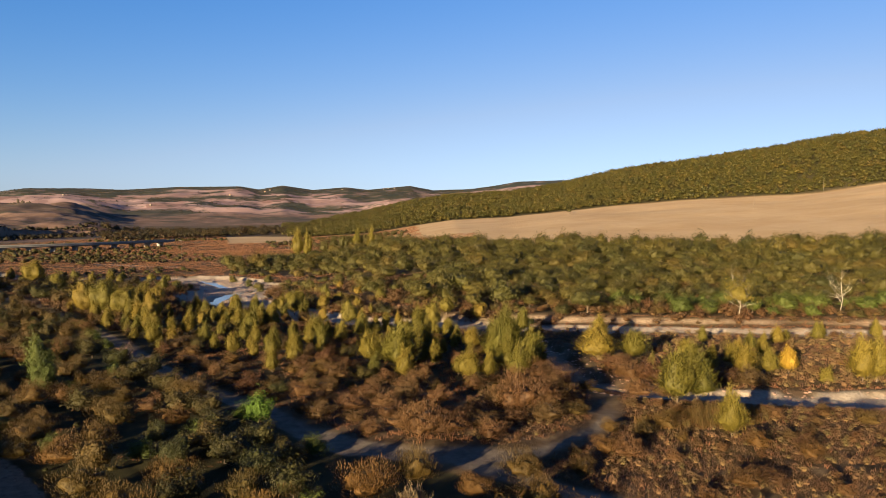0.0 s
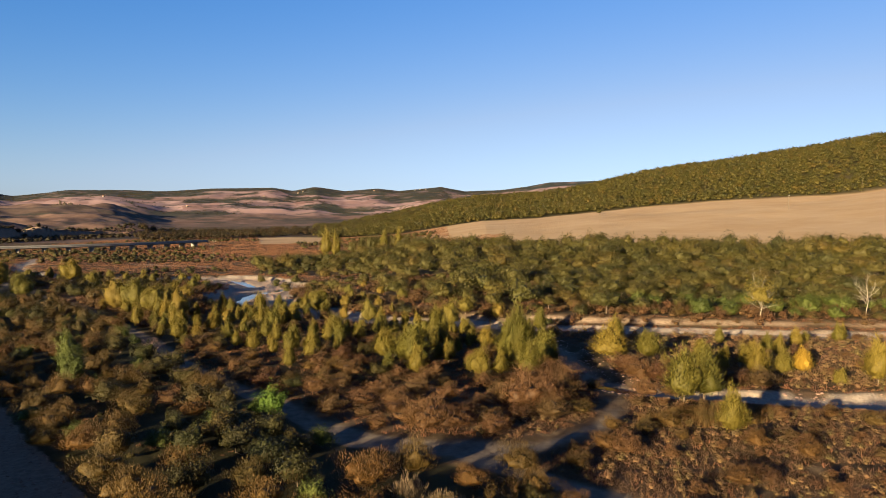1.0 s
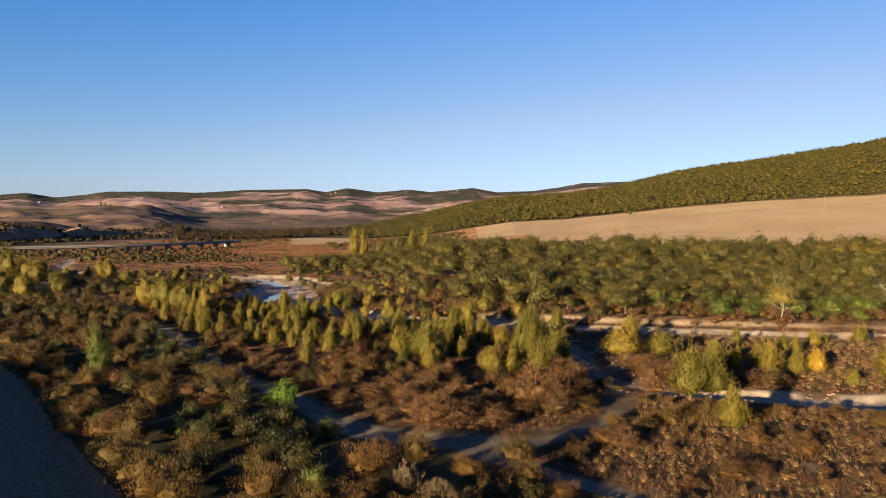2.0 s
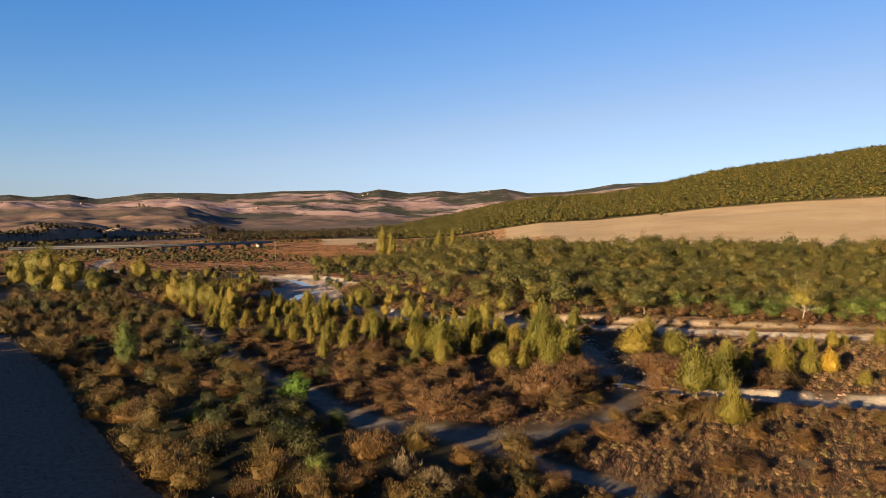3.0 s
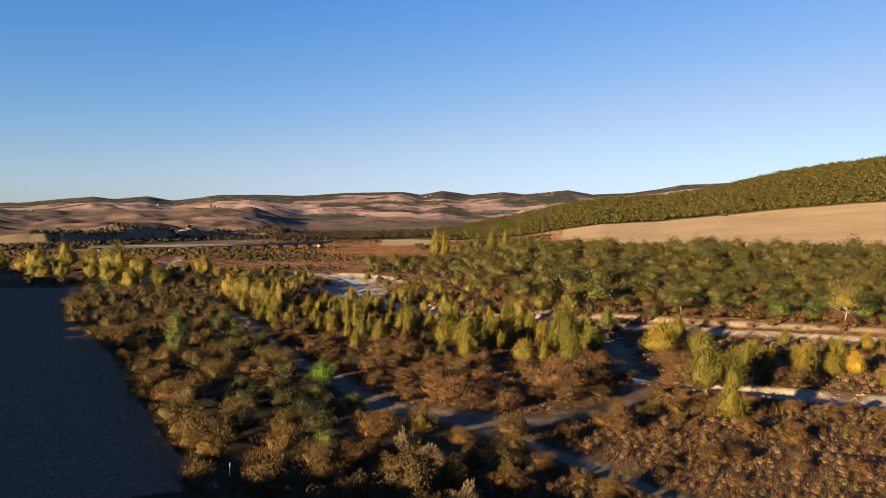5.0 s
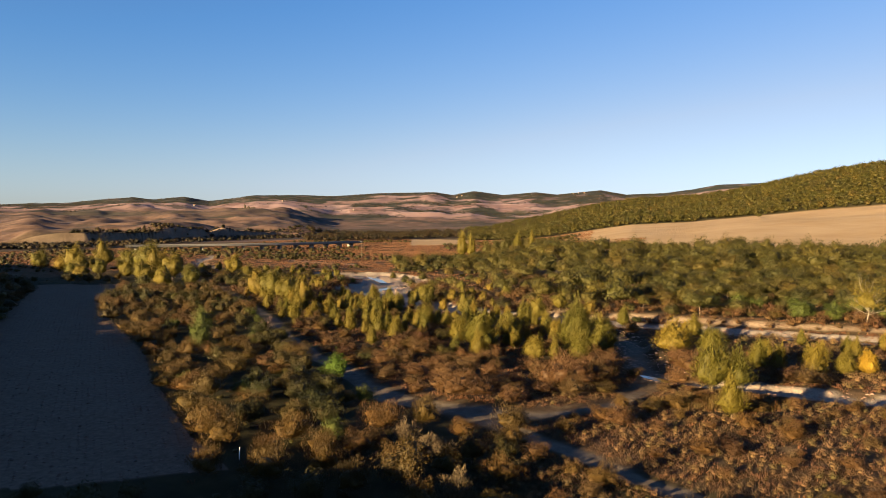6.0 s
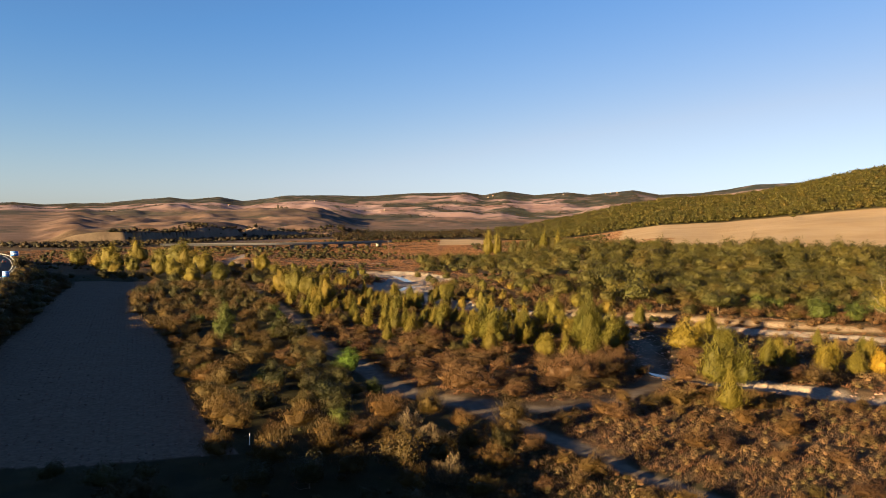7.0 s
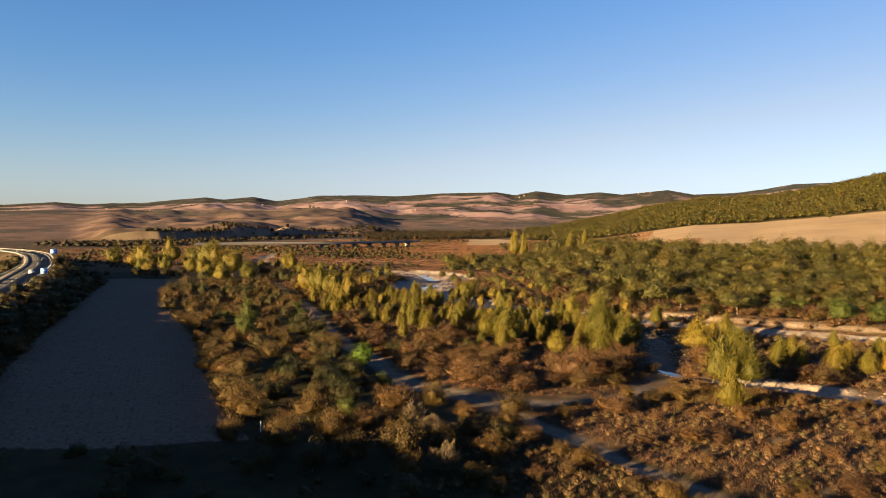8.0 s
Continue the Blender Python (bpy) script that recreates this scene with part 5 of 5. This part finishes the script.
for side in (-6.5, 6.5):
    rail = new("guardrail")
    tagged(rail, "galvanised steel guardrail on posts beside the road", "guardrail", "road guardrails")
    wave = [(side - 0.04, 0.45), (side - 0.08, 0.52), (side - 0.02, 0.6), (side - 0.08, 0.68), (side - 0.04, 0.76), (side + 0.0, 0.76), (side + 0.02, 0.6), (side, 0.45)]
    part("beam", mesh_of("rail beam", *strip(ROAD, wave, road_top, *SIGHT), M_STEEL), rail)
    for k in range(int((SIGHT[1] - SIGHT[0]) / 4)):
        a = SIGHT[0] + 4.0 * k
        x, y, dx, dy = heading(ROAD, a)
        post = part("post", post_mesh, rail)
        post.location = (x + dy * (side + 0.06), y - dx * (side + 0.06), road_top(x, y, a))

VIADUCT = curved([(-425, 503), (-405, 530), (-347, 601), (-304, 683), (-292, 730)], 6)


def deck_top(x, y, along):
    return -2.0 - 0.0015 * along


viaduct = new("viaduct")
tagged(viaduct, "long low concrete road viaduct across the river plain", "bridge")
part("deck", mesh_of("viaduct deck", *strip(VIADUCT, [(-5.5, 0), (-5.5, -1.0), (-3.2, -1.5), (3.2, -1.5), (5.5, -1.0), (5.5, 0)], deck_top), M_CONCRETE), viaduct)
part("carriageway", mesh_of("viaduct asphalt", *strip(VIADUCT, [(-4.8, 0.01), (-4.8, 0.08), (4.8, 0.08), (4.8, 0.01)], deck_top), M_ASPHALT), viaduct)
for side in (-5.2, 5.2):
    part("parapet", mesh_of("viaduct parapet", *strip(VIADUCT, [(side - 0.12, 0.0), (side - 0.12, 1.0), (side + 0.12, 1.0), (side + 0.12, 0.0)], deck_top), M_CONCRETE), viaduct)
for k in range(13):
    a = 8.0 + 20.0 * k
    x, y, dx, dy = heading(VIADUCT, a)
    z, foot = deck_top(x, y, a) - 1.5, float(height(x, y)) - 0.5
    pier = part("pier", block("viaduct pier", M_CONCRETE, (-0.7, 0.7, -3.4, 3.4, foot, z - 0.8), (-0.95, 0.95, -4.2, 4.2, z - 0.8, z + 0.05), bevel=0.08), viaduct)
    pier.matrix_basis = pose(x, y, 0, 0, 0, math.degrees(math.atan2(dy, dx)))


def utility_pole(x, y, tall, arm, label):
    pole = new("utility_pole")
    pole.matrix_basis = pose(x, y, float(height(x, y)), 0, 0, 20)
    tagged(pole, label, "utility pole", "utility poles")
    part("shaft", mesh_of("pole shaft", *tube([(0, 0, -0.8), (0, 0, tall * 0.5), (0, 0, tall)], (0.2, 0.165, 0.12), 8), M_WOOD), pole)
    if arm:
        part("crossarm", block("pole crossarm", M_WOOD, (-1.1, 1.1, -0.07, 0.07, tall - 0.6, tall - 0.45), bevel=0.01), pole)
        for o in (-0.95, 0.0, 0.95):
            part("insulator", mesh_of("pole insulator", *tube([(o, 0, tall - 0.45), (o, 0, tall - 0.3), (o, 0, tall - 0.12)], (0.05, 0.09, 0.04), 6), M_WHITE), pole)


utility_pole(-190.6, 496.9, 15.0, True, "weathered grey pole standing on the open plain")
utility_pole(-142.9, 630.8, 9.0, False, "short pale pole before a row of poplars")
utility_pole(499.7, 900.7, 16.0, True, "pale pole at the top edge of the stubble field")
utility_pole(341.9, 753.0, 15.0, True, "pale pole standing in the stubble field")
stake = new("marker_stake", mesh_of("marker stake", *tube([(0, 0, -0.3), (0.02, 0, 0.8), (0.05, 0.02, 1.5)], (0.06, 0.055, 0.05), 7), M_WHITE))
stake.location = (-20.6, 56.1, float(height(-20.6, 56.1)))
tagged(stake, "thin white marker stake at the ploughed field's corner", "stake")


def road_sign(along, offset, wide, tall, foot_h):
    x, y, dx, dy = heading(ROAD, along)
    sign = new("road_sign")
    x, y = x + dy * offset, y - dx * offset
    sign.matrix_basis = pose(x, y, min(float(height(x, y)), road_top(0, 0, along)), 0, 0, math.degrees(math.atan2(-dx, dy)) + 180)
    tagged(sign, "blue road sign board with white bars on posts", "road sign", "blue road signs")
    for o in (-wide * 0.32, wide * 0.32):
        part("post", mesh_of("sign post", *tube([(o, 0.06, -0.5), (o, 0.06, 1), (o, 0.06, foot_h + tall)], (0.05, 0.05, 0.05), 6), M_STEEL), sign)
    part("rim", block("sign rim", M_WHITE, (-wide / 2, wide / 2, -0.02, 0.02, foot_h, foot_h + tall), bevel=0.01), sign)
    face = part("face", block("sign face", M_BLUE, (-wide / 2 + 0.06, wide / 2 - 0.06, -0.028, 0.01, foot_h + 0.06, foot_h + tall - 0.06)), sign)
    for k, (a, b) in enumerate(((-0.36, 0.2), (-0.36, 0.34), (-0.36, 0.05))):
        z = foot_h + tall * (0.2 + 0.26 * k)
        part("text_bar", block("sign bar", M_WHITE, (a * wide, b * wide, -0.034, -0.024, z, z + tall * 0.12)), face)


def passenger_car(along, offset, paint, label, flip):
    x, y, dx, dy = heading(ROAD, along)
    car = new("passenger_car")
    car.matrix_basis = pose(x + dy * offset, y - dx * offset, road_top(0, 0, along) + 0.05, 0, 0, math.degrees(math.atan2(dy, dx)) + flip)
    tagged(car, label, "car")
    part("body", block("car body", paint, (-2.1, 2.1, -0.86, 0.86, 0.28, 0.86), taper=0.07, bevel=0.08), car)
    cabin = part("cabin", block("car cabin", paint, (-1.75, 0.95, -0.76, 0.76, 0.84, 1.45), taper=0.22, bevel=0.05), car)
    for s in (-1, 1):
        part("side_window", block("car side window", M_GLASS, (-1.3, 0.6, s * 0.67 - 0.03, s * 0.67 + 0.03, 0.93, 1.3), taper=0.02), cabin)
    part("rear_window", block("car rear window", M_GLASS, (-1.72, -1.58, -0.58, 0.58, 0.95, 1.3), taper=0.02), cabin)
    part("windscreen", block("car windscreen", M_GLASS, (0.76, 0.9, -0.58, 0.58, 0.95, 1.3), taper=0.02), cabin)
    for s in (-1, 1):
        part("tail_light", block("car tail light", M_RED, (-2.1, -2.0, s * 0.62 - 0.16, s * 0.62 + 0.16, 0.62, 0.78)), car)
        part("headlight", block("car headlight", M_WHITE, (2.0, 2.1, s * 0.6 - 0.18, s * 0.6 + 0.18, 0.58, 0.72)), car)
        for a in (-1.3, 1.3):
            wheel = part("wheel", mesh_of("car wheel", *tube([(a, s * 0.66, 0.3), (a, s * 0.72, 0.3), (a, s * 0.86, 0.3), (a, s * 0.9, 0.3)], (0.26, 0.32, 0.32, 0.24), 14), M_RUBBER), car)
            part("rim", mesh_of("car rim", *tube([(a, s * 0.87, 0.3), (a, s * 0.89, 0.3), (a, s * 0.905, 0.3)], (0.2, 0.19, 0.02), 10), M_STEEL), wheel)


def road_along(x, y):
    return float(line_gap(np.array([x]), np.array([y]), ROAD)[1][0])


road_sign(road_along(-184, 149), -7.4, 2.1, 2.0, 0.9)
road_sign(road_along(-274, 223), -7.4, 3.3, 2.3, 1.6)
passenger_car(road_along(-196, 153), -2.2, M_CAR_WHITE, "white hatchback car driving on the asphalt road", 180)
passenger_car(road_along(-252, 204), -2.2, M_CAR_DARK, "dark grey car driving on the asphalt road", 180)


def ruin(x, y):
    castle = new("ruined_castle")
    castle.matrix_basis = pose(x, y, float(height(x, y)) - 0.5, 0, 0, 30)
    tagged(castle, "broken stone walls of a ruin on the mound's top", "ruin")
    part("tower", block("ruin tower", M_CLAY, (-3, 3, -3, 3, -1, 11), (-3, 0, -3, 3, 11, 13), bevel=0.3), castle)
    part("wall", block("ruin wall", M_CLAY, (6, 15, -2, 2, -1, 6.5), (9, 12, -2, 2, 6.5, 9), bevel=0.3), castle)
    part("wall", block("ruin low wall", M_CLAY, (18, 30, -2, 2, -1, 5), (24, 27, -2, 2, 5, 7), bevel=0.3), castle)
    part("rubble", block("ruin rubble", M_CLAY, (-12, -5, -4, 4, -1, 3), (-20, -13, -3, 3, -1, 2), taper=1.0, bevel=0.3), castle)


def polar(az, d):
    return CX + d * math.sin(radians(az)), CY + d * math.cos(radians(az))


ruin(*polar(-32.1, 2140))
house_walls = block("house walls", M_PLASTER, (-6, 6, -4.5, 4.5, -1.5, 6))
rv = np.array([(-6.5, -5, 5.9), (6.5, -5, 5.9), (6.5, 5, 5.9), (-6.5, 5, 5.9), (-6.5, 0, 8.6), (6.5, 0, 8.6)], float)
house_roof = bpy.data.meshes.new("house roof")
house_roof.from_pydata(rv.tolist(), [], [(0, 1, 5, 4), (2, 3, 4, 5), (1, 2, 5), (3, 0, 4), (3, 2, 1, 0)])
house_roof.materials.append(M_TILE)
pane_mesh = block("house window", M_GLASS, (-0.6, 0.6, -4.56, -4.4, 2.2, 3.8))
for k, (az, d) in enumerate(((-21.0, 3300), (-20.7, 3320), (-20.4, 3290), (-23.4, 2750), (-17.5, 3700), (-14.8, 4200), (-14.4, 4230), (-5.2, 4450), (-4.8, 4470), (-4.3, 4440), (-47.5, 3300), (-36.0, 3400), (-29.2, 3600), (-8.6, 4300))):
    x, y = polar(az, d)
    house = new("farmhouse")
    house.matrix_basis = pose(x, y, float(height(x, y)), 0, 0, 37.0 * k) @ Matrix.Scale(0.7, 4)
    tagged(house, "small pale plastered farmhouse on a far hill", "house", "farmhouses on the far hills")
    part("wall", house_walls, house)
    part("roof", house_roof, house, "red-brown tiled roof")
    for o in (-3.5, 0, 3.5):
        part("window", pane_mesh, house).location = (o, 0, 0)


# ---- water and stones ----
def river_level(y):
    return np.interp(y, (100, 190, 210, 300, 400), (-3.4, -3.4, -3.7, -5.6, -6.4))


def water(name, line, half, level, label, start, end):
    n = int((end - start) / 2.0)
    rows = []
    for k in range(n + 1):
        x, y, dx, dy = heading(line, start + (end - start) * k / n)
        for o in (-1.0, -0.5, 0.0, 0.5, 1.0):
            w = half(x, y) * o
            rows.append((x + dy * w, y - dx * w, level(x, y)))
    m = 5
    faces = [(i * m + j, i * m + j + 1, (i + 1) * m + j + 1, (i + 1) * m + j) for i in range(n) for j in range(m - 1)]
    return tagged(new(name, mesh_of(name, rows, faces, M_WATER, True)), label, "water", kind="structure")


water("water_far", RIVER_FAR, lambda x, y: float(np.interp(x, (-160, -140, -90, -60, -30, 20), (3, 11, 17, 9, 5, 4))), lambda x, y: float(river_level(y)) - 0.04, "shallow river water over pale gravel", 0, length_of(RIVER_FAR) - 60)
water("water_near", RIVER_NEAR, lambda x, y: float(np.interp(x, (20, 34, 50), (1.2, 2.2, 3.2))), lambda x, y: -3.14, "shallow side channel water between gravel banks", 0, length_of(RIVER_NEAR) - 8)


def stone_mesh(rng):
    v = np.array([(1, 0, 0), (-1, 0, 0), (0, 1, 0), (0, -1, 0), (0, 0, 0.8), (0, 0, -0.5), (0.6, 0.6, 0.4), (-0.6, 0.5, 0.45), (0.5, -0.6, 0.45), (-0.55, -0.6, 0.4)], float)
    v = v * rng.uniform(0.7, 1.25, (10, 1)) * (1.0, 0.8, 0.65)
    f = np.array([(0, 6, 4), (6, 2, 4), (2, 7, 4), (7, 1, 4), (1, 9, 4), (9, 3, 4), (3, 8, 4), (8, 0, 4), (0, 2, 6), (2, 1, 7), (1, 3, 9), (3, 0, 8)])
    return v, f


STONES = [stone_mesh(rng) for _ in range(6)]
r = np.random.default_rng(77)
x, y = r.uniform(-150, 130, 110000), r.uniform(105, 380, 110000)
g1, g2 = line_gap(x, y, RIVER_FAR)[0], line_gap(x, y, RIVER_NEAR)[0]
bed = ((g1 < np.interp(x, (-140, -90, -60, -30, 20, 60), (14, 19, 12, 8, 6.5, 6))) | (g2 < 6.5))
x, y = x[bed][:9000], y[bed][:9000]
mass("river_stones", STONES, x, y, 0.12 + 0.42 * r.uniform(0, 1, len(x)) ** 3, M_STONE, "pale rounded stones on the gravel bars", "stones", 78, 0.03)

# clods turned up in rows by the plough
fx, fy = -215 + 200 * r.uniform(0, 1, 64000), 36 + 195 * r.uniform(0, 1, 64000)
across = fx * 0.73 + fy * 0.68
fx, fy = fx + 0.73 * (np.round(across / 0.9) * 0.9 - across) * 0.8, fy + 0.68 * (np.round(across / 0.9) * 0.9 - across) * 0.8
sown = inside(fx, fy, FIELD)
fx, fy = fx[sown][:15000], fy[sown][:15000]
mass("earth_clods", STONES, fx, fy, 0.10 + 0.26 * r.uniform(0, 1, len(fx)) ** 2, M_CLOD, "dry grey-brown clods in rows on the ploughed field", "clods", 79, 0.04)


# the patterns that the copies were made from are not part of the place
for proto in PROTOS:
    for ob in (*proto.children, proto):
        bpy.data.objects.remove(ob)
